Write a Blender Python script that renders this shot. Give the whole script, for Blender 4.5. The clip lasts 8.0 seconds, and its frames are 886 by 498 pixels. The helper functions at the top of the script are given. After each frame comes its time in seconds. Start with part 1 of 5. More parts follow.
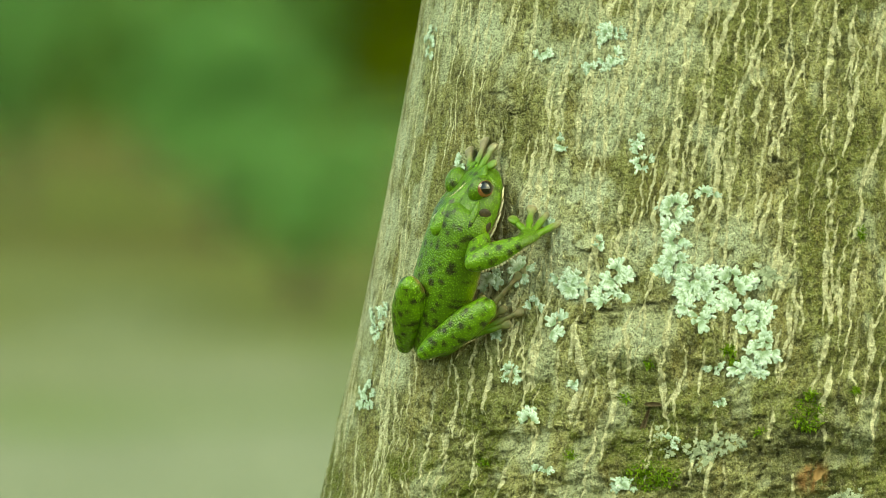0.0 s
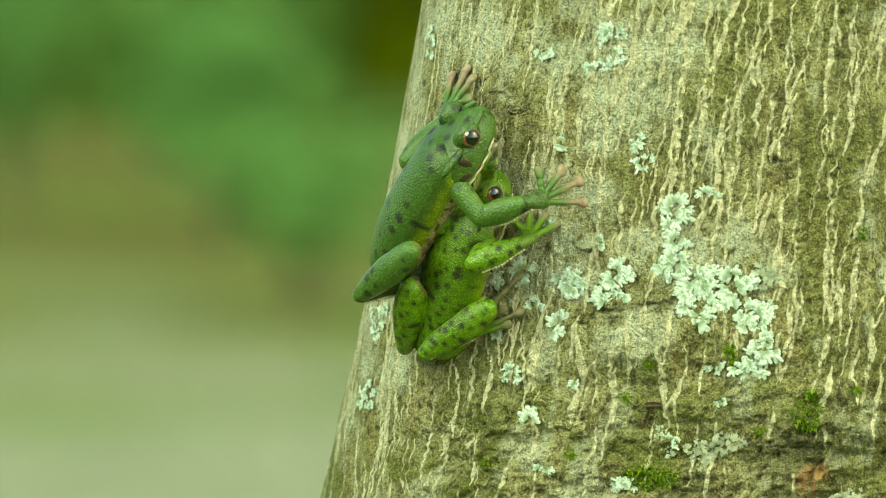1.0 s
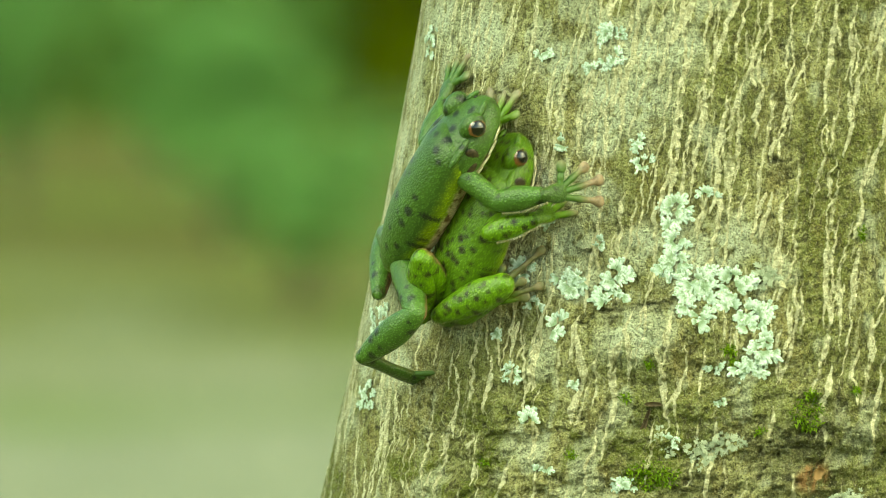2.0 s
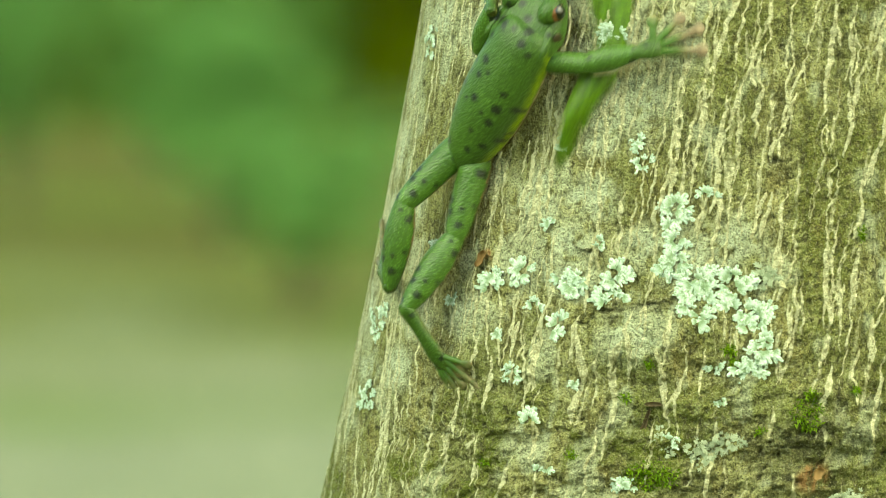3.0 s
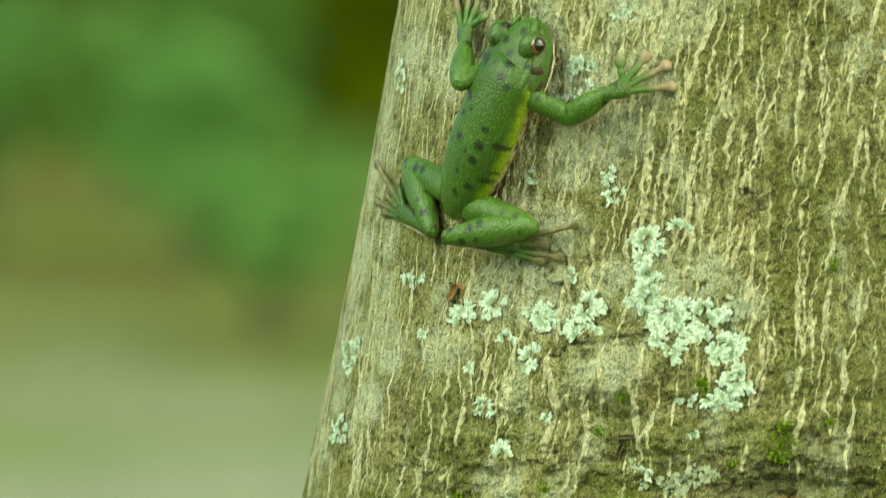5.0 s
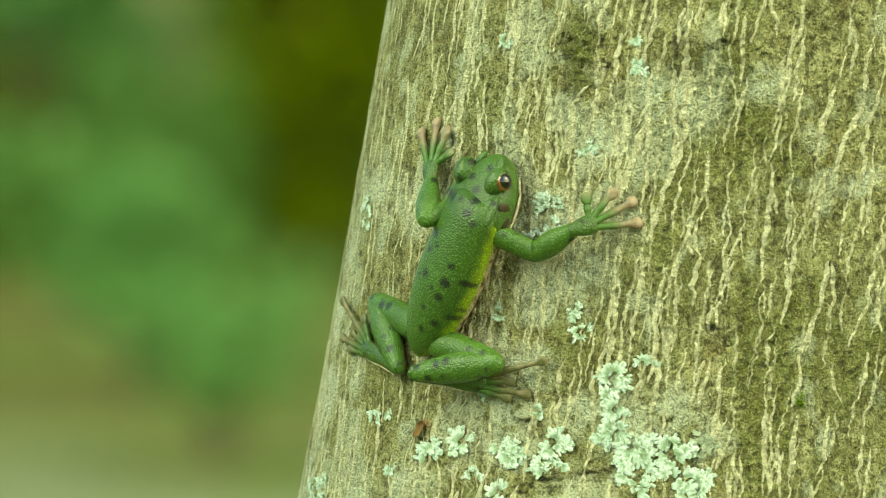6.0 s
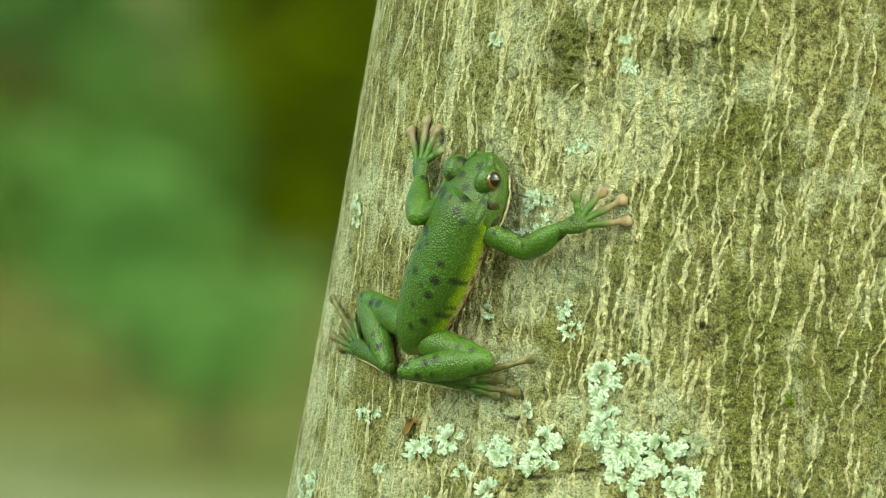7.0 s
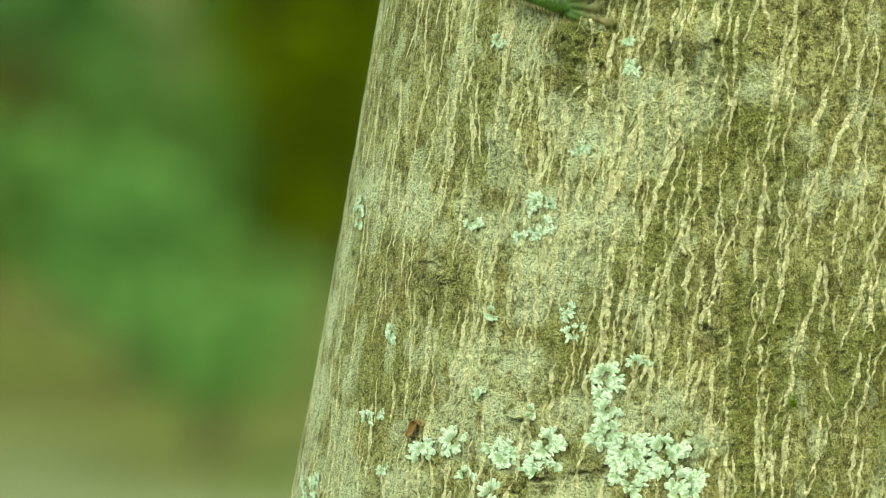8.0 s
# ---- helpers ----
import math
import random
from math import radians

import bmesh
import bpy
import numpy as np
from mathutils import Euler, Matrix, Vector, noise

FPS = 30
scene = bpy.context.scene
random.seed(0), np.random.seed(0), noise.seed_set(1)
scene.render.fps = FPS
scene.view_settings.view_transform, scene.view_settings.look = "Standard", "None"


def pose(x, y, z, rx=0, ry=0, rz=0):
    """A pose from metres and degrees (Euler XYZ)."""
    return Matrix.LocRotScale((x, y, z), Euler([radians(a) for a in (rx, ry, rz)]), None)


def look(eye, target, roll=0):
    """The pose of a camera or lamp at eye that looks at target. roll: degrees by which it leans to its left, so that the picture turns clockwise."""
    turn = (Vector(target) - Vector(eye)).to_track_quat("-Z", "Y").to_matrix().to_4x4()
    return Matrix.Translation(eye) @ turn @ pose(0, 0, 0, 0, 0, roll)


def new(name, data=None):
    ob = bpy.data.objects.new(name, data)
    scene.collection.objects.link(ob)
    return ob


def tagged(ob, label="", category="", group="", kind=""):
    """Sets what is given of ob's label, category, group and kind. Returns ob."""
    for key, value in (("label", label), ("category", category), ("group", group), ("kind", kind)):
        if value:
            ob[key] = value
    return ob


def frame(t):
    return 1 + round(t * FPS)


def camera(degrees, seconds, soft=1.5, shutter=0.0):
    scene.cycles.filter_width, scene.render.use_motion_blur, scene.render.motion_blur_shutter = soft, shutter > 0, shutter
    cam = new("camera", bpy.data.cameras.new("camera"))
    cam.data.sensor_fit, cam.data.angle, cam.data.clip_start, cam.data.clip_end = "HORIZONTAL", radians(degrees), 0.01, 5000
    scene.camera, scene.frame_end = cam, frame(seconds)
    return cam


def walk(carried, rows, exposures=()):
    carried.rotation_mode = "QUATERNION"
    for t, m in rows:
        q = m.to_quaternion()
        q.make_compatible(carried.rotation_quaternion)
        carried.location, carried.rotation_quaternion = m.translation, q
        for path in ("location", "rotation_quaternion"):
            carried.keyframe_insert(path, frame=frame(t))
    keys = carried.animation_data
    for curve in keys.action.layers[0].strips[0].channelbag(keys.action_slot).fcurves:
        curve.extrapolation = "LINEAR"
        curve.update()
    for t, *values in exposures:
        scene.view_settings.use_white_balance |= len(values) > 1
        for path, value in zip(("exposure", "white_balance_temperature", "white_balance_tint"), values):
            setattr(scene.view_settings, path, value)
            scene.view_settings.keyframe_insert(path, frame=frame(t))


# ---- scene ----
cam = camera(7.1, 8.0, soft=0.6, shutter=0.5)
cam.data.dof.use_dof = True
cam.data.dof.focus_distance = 2.022
cam.data.dof.aperture_fstop = 12.5
# seconds, right, up (metres), yaw, pitch, lean (degrees)
CAMERA_ROWS = [
    (0.0, 0.0000, 1.0000, -0.004, -5.000, 0.00),
    (0.5, 0.0000, 1.0000, 0.000, -5.000, 0.00),
    (2.8, 0.0000, 1.0000, 0.000, -5.000, 0.00),
    (3.8, 0.0000, 1.0000, 0.000, -5.000, 0.00),
    (4.0, 0.0000, 1.0000, 0.013, -4.994, 0.00),
    (4.2, -0.0000, 1.0000, -0.012, -4.994, 0.05),
    (5.3, -0.0041, 1.0036, -0.428, -4.409, 0.40),
    (5.4, -0.0057, 1.0050, -0.512, -4.178, 0.40),
    (5.5, -0.0077, 1.0067, -0.598, -3.897, 0.42),
    (5.7, -0.0082, 1.0072, -0.671, -3.826, 0.42),
    (6.0, -0.0081, 1.0071, -0.766, -3.836, 0.42),
    (6.5, -0.0080, 1.0070, -0.852, -3.850, 0.33),
    (7.0, -0.0080, 1.0070, -0.839, -3.850, 0.32),
    (7.5, -0.0080, 1.0070, -0.822, -3.848, 0.30),
    (8.0, -0.0081, 1.0071, -0.823, -3.838, 0.40),
]
walk(cam, [(t, pose(x, -2.0, z, 90 + pitch, lean, yaw)) for t, x, z, yaw, pitch, lean in CAMERA_ROWS],
     exposures=[(t, stops, 8300, -30) for t, stops in ((0.0, 1.32), (1.0, 1.45), (3.0, 1.55), (3.6, 1.52), (4.2, 1.37), (5.5, 1.33), (6.0, 1.42), (8.0, 1.38))])

# ---- light: thin overcast above an open wood ----
SUN_UP, SUN_TURN = 40, -57
world = bpy.data.worlds.new("overcast_sky")
scene.world = world
world.use_nodes = True
sky = world.node_tree.nodes.new("ShaderNodeTexSky")
sky.sky_type = "NISHITA"
sky.sun_disc = False
sky.sun_elevation = radians(SUN_UP)
sky.sun_rotation = radians(180 + SUN_TURN)
sky.air_density, sky.dust_density = 1.0, 3.0
backing = world.node_tree.nodes["Background"]
world.node_tree.links.new(sky.outputs[0], backing.inputs[0])
backing.inputs[1].default_value = 0.12
sun_data = bpy.data.lights.new("sun", "SUN")
sun_data.energy, sun_data.angle, sun_data.color = 1.75, radians(45), (1.0, 0.95, 0.85)
sun = new("sun", sun_data)
sun.matrix_world = look((-3.4, -2.2, 3.4), (0, 0, 0))


# ---- materials ----
def material(name, rough=0.8, spec=0.3):
    m = bpy.data.materials.new(name)
    m.use_nodes = True
    nt = m.node_tree
    b = nt.nodes["Principled BSDF"]
    b.inputs["Roughness"].default_value = rough
    b.inputs["Specular IOR Level"].default_value = spec
    return m, nt, b


def node(nt, kind, **values):
    n = nt.nodes.new("ShaderNode" + kind)
    for key, value in values.items():
        n.inputs[key.replace("_", " ")].default_value = value
    return n


def noise_node(nt, scale, detail=4.0, rough=0.6, coords=None, distort=0.0):
    n = node(nt, "TexNoise", Scale=scale, Detail=detail, Roughness=rough, Distortion=distort)
    if coords is not None:
        nt.links.new(coords, n.inputs["Vector"])
    return n.outputs["Fac"]


def ramp(nt, fac, lo, hi):
    n = node(nt, "MapRange", From_Min=lo, From_Max=hi)
    n.interpolation_type = "SMOOTHSTEP"
    nt.links.new(fac, n.inputs["Value"])
    return n.outputs["Result"]


def socket_or_value(nt, target, v):
    if isinstance(v, bpy.types.NodeSocket):
        nt.links.new(v, target)
    elif isinstance(v, (tuple, list)):
        target.default_value = (*v, 1.0) if len(v) == 3 else v
    else:
        target.default_value = v


def mix(nt, fac, a, b, blend="MIX"):
    n = nt.nodes.new("ShaderNodeMix")
    n.data_type, n.blend_type = "RGBA", blend
    socket_or_value(nt, n.inputs[0], fac)
    socket_or_value(nt, n.inputs[6], a)
    socket_or_value(nt, n.inputs[7], b)
    return n.outputs[2]


def calc(nt, op, a, b=0.0, clamp=False):
    n = nt.nodes.new("ShaderNodeMath")
    n.operation, n.use_clamp = op, clamp
    socket_or_value(nt, n.inputs[0], a)
    socket_or_value(nt, n.inputs[1], b)
    return n.outputs[0]


def attribute(nt, name):
    n = nt.nodes.new("ShaderNodeAttribute")
    n.attribute_name = name
    return n.outputs["Fac"]


def bump(nt, bsdf, height, strength=0.5, distance=0.001):
    n = node(nt, "Bump", Strength=strength, Distance=distance)
    nt.links.new(height, n.inputs["Height"])
    nt.links.new(n.outputs[0], bsdf.inputs["Normal"])


def coords(nt):
    return nt.nodes.new("ShaderNodeTexCoord").outputs["Object"]


def stretched(nt, vec, sx, sy, sz):
    n = node(nt, "Mapping", Scale=(sx, sy, sz))
    nt.links.new(vec, n.inputs["Vector"])
    return n.outputs[0]


def bark_material():
    """Grey-olive fibrous bark with algae, pale crusts, dark pits and cream streaks."""
    m, nt, b = material("bark", 0.86, 0.22)
    co = coords(nt)
    fine = noise_node(nt, 700, 4, 0.62, stretched(nt, co, 1, 1, 0.6), 0.5)
    grain = noise_node(nt, 330, 5, 0.66, stretched(nt, co, 1, 1, 0.34), 0.4)
    broad = noise_node(nt, 45, 4, 0.6, stretched(nt, co, 1, 1, 0.6))
    col = mix(nt, ramp(nt, grain, 0.40, 0.62), (0.265, 0.245, 0.095), (0.50, 0.475, 0.225))
    col = mix(nt, calc(nt, "MULTIPLY", ramp(nt, broad, 0.48, 0.66), 0.5), col, (0.25, 0.27, 0.10))
    ochre = noise_node(nt, 75, 4, 0.6, stretched(nt, co, 1, 1, 0.4), 0.4)
    col = mix(nt, calc(nt, "MULTIPLY", ramp(nt, ochre, 0.54, 0.66), 0.4), col, (0.36, 0.28, 0.10))
    mid = noise_node(nt, 130, 5, 0.66, stretched(nt, co, 1, 1, 0.5), 0.5)
    col = mix(nt, calc(nt, "MULTIPLY", ramp(nt, mid, 0.49, 0.38), 0.6), col, (0.12, 0.11, 0.042))
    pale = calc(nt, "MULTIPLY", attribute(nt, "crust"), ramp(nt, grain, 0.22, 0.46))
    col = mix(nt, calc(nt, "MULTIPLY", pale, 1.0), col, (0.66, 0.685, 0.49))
    col = mix(nt, calc(nt, "MULTIPLY", ramp(nt, fine, 0.55, 0.66), 0.6), col, (0.56, 0.53, 0.34))
    moss = calc(nt, "MULTIPLY", attribute(nt, "algae"), ramp(nt, fine, 0.34, 0.56))
    col = mix(nt, moss, col, (0.165, 0.185, 0.03))
    speck = calc(nt, "MULTIPLY", ramp(nt, fine, 0.45, 0.37), calc(nt, "SUBTRACT", 1.0, calc(nt, "MULTIPLY", attribute(nt, "crust"), 0.6)))
    col = mix(nt, calc(nt, "MULTIPLY", speck, 0.7), col, (0.075, 0.068, 0.024))
    col = mix(nt, calc(nt, "MULTIPLY", attribute(nt, "rough_dark"), 0.85), col, (0.055, 0.05, 0.028))
    dust = noise_node(nt, 1600, 3, 0.6, co)
    col = mix(nt, ramp(nt, dust, 0.50, 0.36), col, mix(nt, 0.5, col, (0.03, 0.027, 0.012)))
    col = mix(nt, ramp(nt, dust, 0.56, 0.68), col, mix(nt, 0.3, col, (0.70, 0.68, 0.48)))
    cream = mix(nt, ramp(nt, fine, 0.35, 0.6), (0.50, 0.46, 0.27), (0.78, 0.735, 0.50))
    col = mix(nt, ramp(nt, calc(nt, "ADD", attribute(nt, "streak"), calc(nt, "MULTIPLY", calc(nt, "SUBTRACT", grain, 0.5), 0.9)), 0.18, 0.62), col, cream)
    col = mix(nt, calc(nt, "MULTIPLY", attribute(nt, "rust"), ramp(nt, grain, 0.35, 0.6)), col, (0.37, 0.20, 0.085))
    nt.links.new(col, b.inputs["Base Color"])
    bump(nt, b, calc(nt, "ADD", calc(nt, "ADD", fine, grain), calc(nt, "MULTIPLY", dust, 0.9)), 1.0, 0.0020)
    return m


def lichen_material():
    """Mint-grey lobes, paler at the rim and greener at the foot."""
    m, nt, b = material("lichen", 0.9, 0.15)
    co = coords(nt)
    away = nt.nodes.new("ShaderNodeVectorMath")
    away.operation = "LENGTH"
    nt.links.new(co, away.inputs[0])
    n = noise_node(nt, 4.5, 4, 0.65, co)
    each = nt.nodes.new("ShaderNodeObjectInfo").outputs["Random"]
    col = mix(nt, each, (0.57, 0.67, 0.60), (0.78, 0.85, 0.80))
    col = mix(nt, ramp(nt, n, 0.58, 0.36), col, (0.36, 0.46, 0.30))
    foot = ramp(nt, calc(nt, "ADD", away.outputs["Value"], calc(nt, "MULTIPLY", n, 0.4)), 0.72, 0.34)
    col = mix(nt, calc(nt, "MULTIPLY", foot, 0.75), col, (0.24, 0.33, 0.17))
    nt.links.new(col, b.inputs["Base Color"])
    bump(nt, b, noise_node(nt, 14, 3, 0.6, co), 0.5, 0.0004)
    return m


def leaf_material(name, dark, light, glow=0.0, gloss=0.15):
    """Leaves that vary one by one; glow is the share of light that passes through them."""
    m, nt, b = material(name, 0.6, gloss)
    isl = nt.nodes.new("ShaderNodeNewGeometry").outputs["Random Per Island"]
    n = noise_node(nt, 9, 3, 0.6, coords(nt))
    col = mix(nt, isl, dark, light)
    col = mix(nt, calc(nt, "MULTIPLY", ramp(nt, n, 0.5, 0.75), 0.5), col, dark)
    nt.links.new(col, b.inputs["Base Color"])
    if glow:
        thin = nt.nodes.new("ShaderNodeBsdfTranslucent")
        nt.links.new(col, thin.inputs[0])
        both = nt.nodes.new("ShaderNodeMixShader")
        both.inputs[0].default_value = glow
        nt.links.new(b.outputs[0], both.inputs[1])
        nt.links.new(thin.outputs[0], both.inputs[2])
        nt.links.new(both.outputs[0], nt.nodes["Material Output"].inputs[0])
    return m


def ground_material():
    """Olive-brown litter, a mossy strip, and pale litter with sunlight put into its colour."""
    m, nt, b = material("forest_floor", 1.0, 0.0)
    co = coords(nt)
    sep = nt.nodes.new("ShaderNodeSeparateXYZ")
    nt.links.new(co, sep.inputs[0])
    patches = noise_node(nt, 1.3, 3, 0.5, co)
    litter = noise_node(nt, 30, 5, 0.7, co)
    along = calc(nt, "ADD", sep.outputs[1], calc(nt, "MULTIPLY", calc(nt, "SUBTRACT", patches, 0.5), 5.0))
    col = mix(nt, ramp(nt, litter, 0.35, 0.65), (0.068, 0.070, 0.022), (0.155, 0.148, 0.058))
    col = mix(nt, calc(nt, "MULTIPLY", ramp(nt, patches, 0.5, 0.62), 0.5), col, (0.11, 0.17, 0.04))
    mossy = calc(nt, "MULTIPLY", ramp(nt, along, 6.9, 7.5), ramp(nt, along, 9.4, 8.6))
    col = mix(nt, calc(nt, "MULTIPLY", mossy, 0.12), col, (0.13, 0.25, 0.045))
    col = mix(nt, ramp(nt, along, 11.0, 13.0), col, (0.05, 0.08, 0.015))
    # sunlight on the nearer floor, painted as a paler band of litter
    sunlit_strip = calc(nt, "MULTIPLY", ramp(nt, along, 4.0, 5.4), ramp(nt, along, 8.9, 6.4))
    col = mix(nt, calc(nt, "MULTIPLY", sunlit_strip, 0.7), col, mix(nt, ramp(nt, litter, 0.35, 0.65), (0.17, 0.195, 0.135), (0.34, 0.36, 0.275)))
    nt.links.new(col, b.inputs["Base Color"])
    bump(nt, b, litter, 0.6, 0.02)
    return m


def wood_bark_material(name, dark, light):
    m, nt, b = material(name, 0.9, 0.2)
    n = noise_node(nt, 25, 5, 0.65, stretched(nt, coords(nt), 1, 1, 0.2), 0.5)
    nt.links.new(mix(nt, ramp(nt, n, 0.35, 0.65), dark, light), b.inputs["Base Color"])
    bump(nt, b, n, 0.8, 0.01)
    return m


BARK = bark_material()
LICHEN = lichen_material()
GROUND = ground_material()


# ---- mesh helpers ----
def part(name, bm, mat, parent=None, label="", smooth=True):
    me = bpy.data.meshes.new(name)
    bm.to_mesh(me)
    bm.free()
    me.materials.append(mat)
    if smooth:
        me.polygons.foreach_set("use_smooth", [True] * len(me.polygons))
    ob = new(name, me)
    ob.parent = parent
    if label:
        tagged(ob, label)
    return ob


def mesh_of(name, verts, faces, mat, parent=None, smooth=True):
    me = bpy.data.meshes.new(name)
    me.from_pydata(verts, [], faces)
    me.materials.append(mat)
    if smooth:
        me.polygons.foreach_set("use_smooth", [True] * len(me.polygons))
    ob = new(name, me)
    ob.parent = parent
    return ob


def lattice(ix, iy, seed):
    h = (ix.astype(np.int64) * 374761393 + iy.astype(np.int64) * 668265263 + seed * 974711) & 0x7FFFFFFF
    h = ((h ^ (h >> 13)) * 1274126177) & 0x7FFFFFFF
    h = ((h ^ (h >> 16)) * 1911520717) & 0x7FFFFFFF
    return (h & 0xFFFF) / 65535.0


def value_noise(x, y, seed):
    ix, iy = np.floor(x), np.floor(y)
    fx, fy = x - ix, y - iy
    fx, fy = fx * fx * (3 - 2 * fx), fy * fy * (3 - 2 * fy)
    a, b = lattice(ix, iy, seed), lattice(ix + 1, iy, seed)
    c, d = lattice(ix, iy + 1, seed), lattice(ix + 1, iy + 1, seed)
    return (a * (1 - fx) + b * fx) * (1 - fy) + (c * (1 - fx) + d * fx) * fy


def fbm(x, y, seed, octaves=3):
    total, size, amount = 0.0, 1.0, 0.0
    for k in range(octaves):
        total = total + value_noise(x * 2 ** k + 17 * k, y * 2 ** k + 31 * k, seed + k) * size
        amount += size
        size *= 0.5
    return total / amount


def step(v, lo, hi):
    s = np.clip((v - lo) / (hi - lo), 0, 1)
    return s * s * (3 - 2 * s)


# ---- the trunk: a leaning tapered stem, swelling towards the root ----
AXIS_X, AXIS_Y, TRUNK_LEAN = 0.108, 0.072, 0.1228
FLAT = 0.64  # the stem is oval: this much as deep as it is wide


def trunk_axis(z):
    return AXIS_X + TRUNK_LEAN * (z - 0.826)


def trunk_radius(z):
    z = np.asarray(z, float)
    low = 0.12579 - 0.0584 * (np.minimum(z, 1.0) - 0.826) - 0.012 * np.maximum(z - 1.0, 0)
    return (low + 0.2444 * np.clip(0.86 - z, 0, 0.75) ** 2) * np.clip((4.62 - z) / 0.9, 0.02, 1)


def turn_at(x, z):
    """The angle round the trunk at which its front shows at x, z; 0 faces the camera."""
    return np.arcsin(np.clip((x - trunk_axis(z)) / trunk_radius(z), -1, 1))


# places on the trunk's front: x, z, half width, half height (millimetres; z from 800)
KNOTS = (
    (17.0, 64.3, 6.3, 5.0), (95.0, 48.0, 5.4, 3.1), (103.8, -26.2, 8.7, 7.1), (58.1, 130.6, 5.0, 13.4), (91.0, 130.8, 9.4, 3.1), (18.2, 65.4, 4.7, 3.1),
    (40.7, 22.5, 3.9, 1.6), (62.8, 8.9, 17.3, 2.2), (48.6, 56.8, 1.6, 1.6),
)
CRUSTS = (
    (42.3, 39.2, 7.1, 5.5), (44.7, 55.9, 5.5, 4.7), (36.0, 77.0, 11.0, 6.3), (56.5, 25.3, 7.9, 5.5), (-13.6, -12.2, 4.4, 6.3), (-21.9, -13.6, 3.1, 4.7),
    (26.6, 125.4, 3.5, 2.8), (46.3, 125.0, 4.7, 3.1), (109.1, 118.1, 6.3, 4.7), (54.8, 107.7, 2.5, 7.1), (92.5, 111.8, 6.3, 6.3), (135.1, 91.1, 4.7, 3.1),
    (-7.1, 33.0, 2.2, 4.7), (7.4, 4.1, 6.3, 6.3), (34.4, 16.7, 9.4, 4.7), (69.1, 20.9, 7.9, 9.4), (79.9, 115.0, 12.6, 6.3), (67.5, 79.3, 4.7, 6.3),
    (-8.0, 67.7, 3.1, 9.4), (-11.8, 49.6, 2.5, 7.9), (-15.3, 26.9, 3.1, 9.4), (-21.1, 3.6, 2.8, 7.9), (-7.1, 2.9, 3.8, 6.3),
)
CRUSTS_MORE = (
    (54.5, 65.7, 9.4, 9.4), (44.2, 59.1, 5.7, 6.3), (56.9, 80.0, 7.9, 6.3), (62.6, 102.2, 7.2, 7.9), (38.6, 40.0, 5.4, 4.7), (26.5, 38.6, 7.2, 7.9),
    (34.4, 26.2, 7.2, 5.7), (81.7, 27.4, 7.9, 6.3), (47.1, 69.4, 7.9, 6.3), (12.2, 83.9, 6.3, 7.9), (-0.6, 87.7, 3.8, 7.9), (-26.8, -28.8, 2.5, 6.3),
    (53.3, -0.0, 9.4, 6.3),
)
MOSSY = (
    (102.2, -20.7, 7.1, 7.1), (58.1, -37.5, 8.7, 5.7), (36.0, -33.2, 1.9, 1.6), (51.8, -17.8, 2.2, 1.9), (80.9, -3.5, 2.2, 1.9), (58.1, -7.0, 1.6, 1.3),
    (103.0, -14.4, 2.5, 1.3), (12.2, -35.9, 3.1, 1.6), (88.8, -24.7, 2.8, 1.6), (117.2, 30.3, 1.6, 2.5), (58.1, 129.1, 3.9, 11.0), (43.9, 77.2, 1.9, 1.9),
)
CRACKS = (
    (65.9, 9.7, 1.9, 0.6), (58.1, 8.3, 6.3, 0.6), (47.0, 7.4, 5.5, 0.6), (37.6, 5.4, 4.7, 0.6), (15.4, 66.3, 4.7, 0.6), (19.4, 62.0, 3.5, 0.6),
    (93.5, 49.1, 2.8, 0.6), (98.2, 46.1, 2.2, 0.5), (103.8, -25.0, 4.7, 1.3), (52.6, 129.0, 0.6, 7.1), (64.3, 127.5, 0.6, 6.3), (84.7, 130.8, 4.1, 0.8),
    (94.9, 128.9, 3.1, 1.1), (15.8, 66.4, 3.5, 0.6), (19.8, 63.7, 2.8, 0.5), (40.7, 23.0, 3.1, 0.6),
)
BULGES = (
    (16.2, 64.2, 9.4, 9.4), (103.8, -29.4, 11.0, 11.0), (58.1, 130.6, 7.9, 17.3), (58.1, 0.1, 22.0, 7.1), (90.2, 130.8, 9.4, 6.3),
)
RUSTY = (
    (104.6, -38.3, 4.2, 4.4), (11.7, 21.1, 1.9, 1.6), (103.0, -35.4, 1.6, 1.3),
)
STREAKS_A = (
    (18.2, 127.0, 12.2, 102.9, 0.69), (9.1, 107.6, 3.9, 81.8, 0.49), (11.3, 93.9, 5.4, 71.2, 0.59), (17.1, 100.7, 12.0, 82.3, 0.49), (21.9, 115.7, 19.7, 105.7, 0.59), (20.4, 94.3, 18.3, 84.3, 0.49),
    (27.4, 92.0, 25.2, 81.3, 0.49), (47.0, 119.4, 48.6, 103.1, 0.79), (48.6, 103.1, 47.2, 89.3, 0.69), (60.3, 118.7, 53.8, 110.6, 0.89), (54.6, 112.2, 52.9, 99.0, 1.38), (40.9, 106.3, 40.4, 98.8, 0.59),
    (33.2, 106.1, 31.8, 93.7, 0.39), (30.4, 117.5, 30.3, 97.8, 0.39), (56.2, 97.5, 51.9, 71.3, 0.69), (63.6, 78.9, 61.2, 70.8, 0.59), (87.7, 129.4, 87.6, 113.2, 1.18), (87.6, 113.2, 76.0, 74.1, 0.89),
    (74.2, 106.6, 64.7, 82.1, 1.08),
)
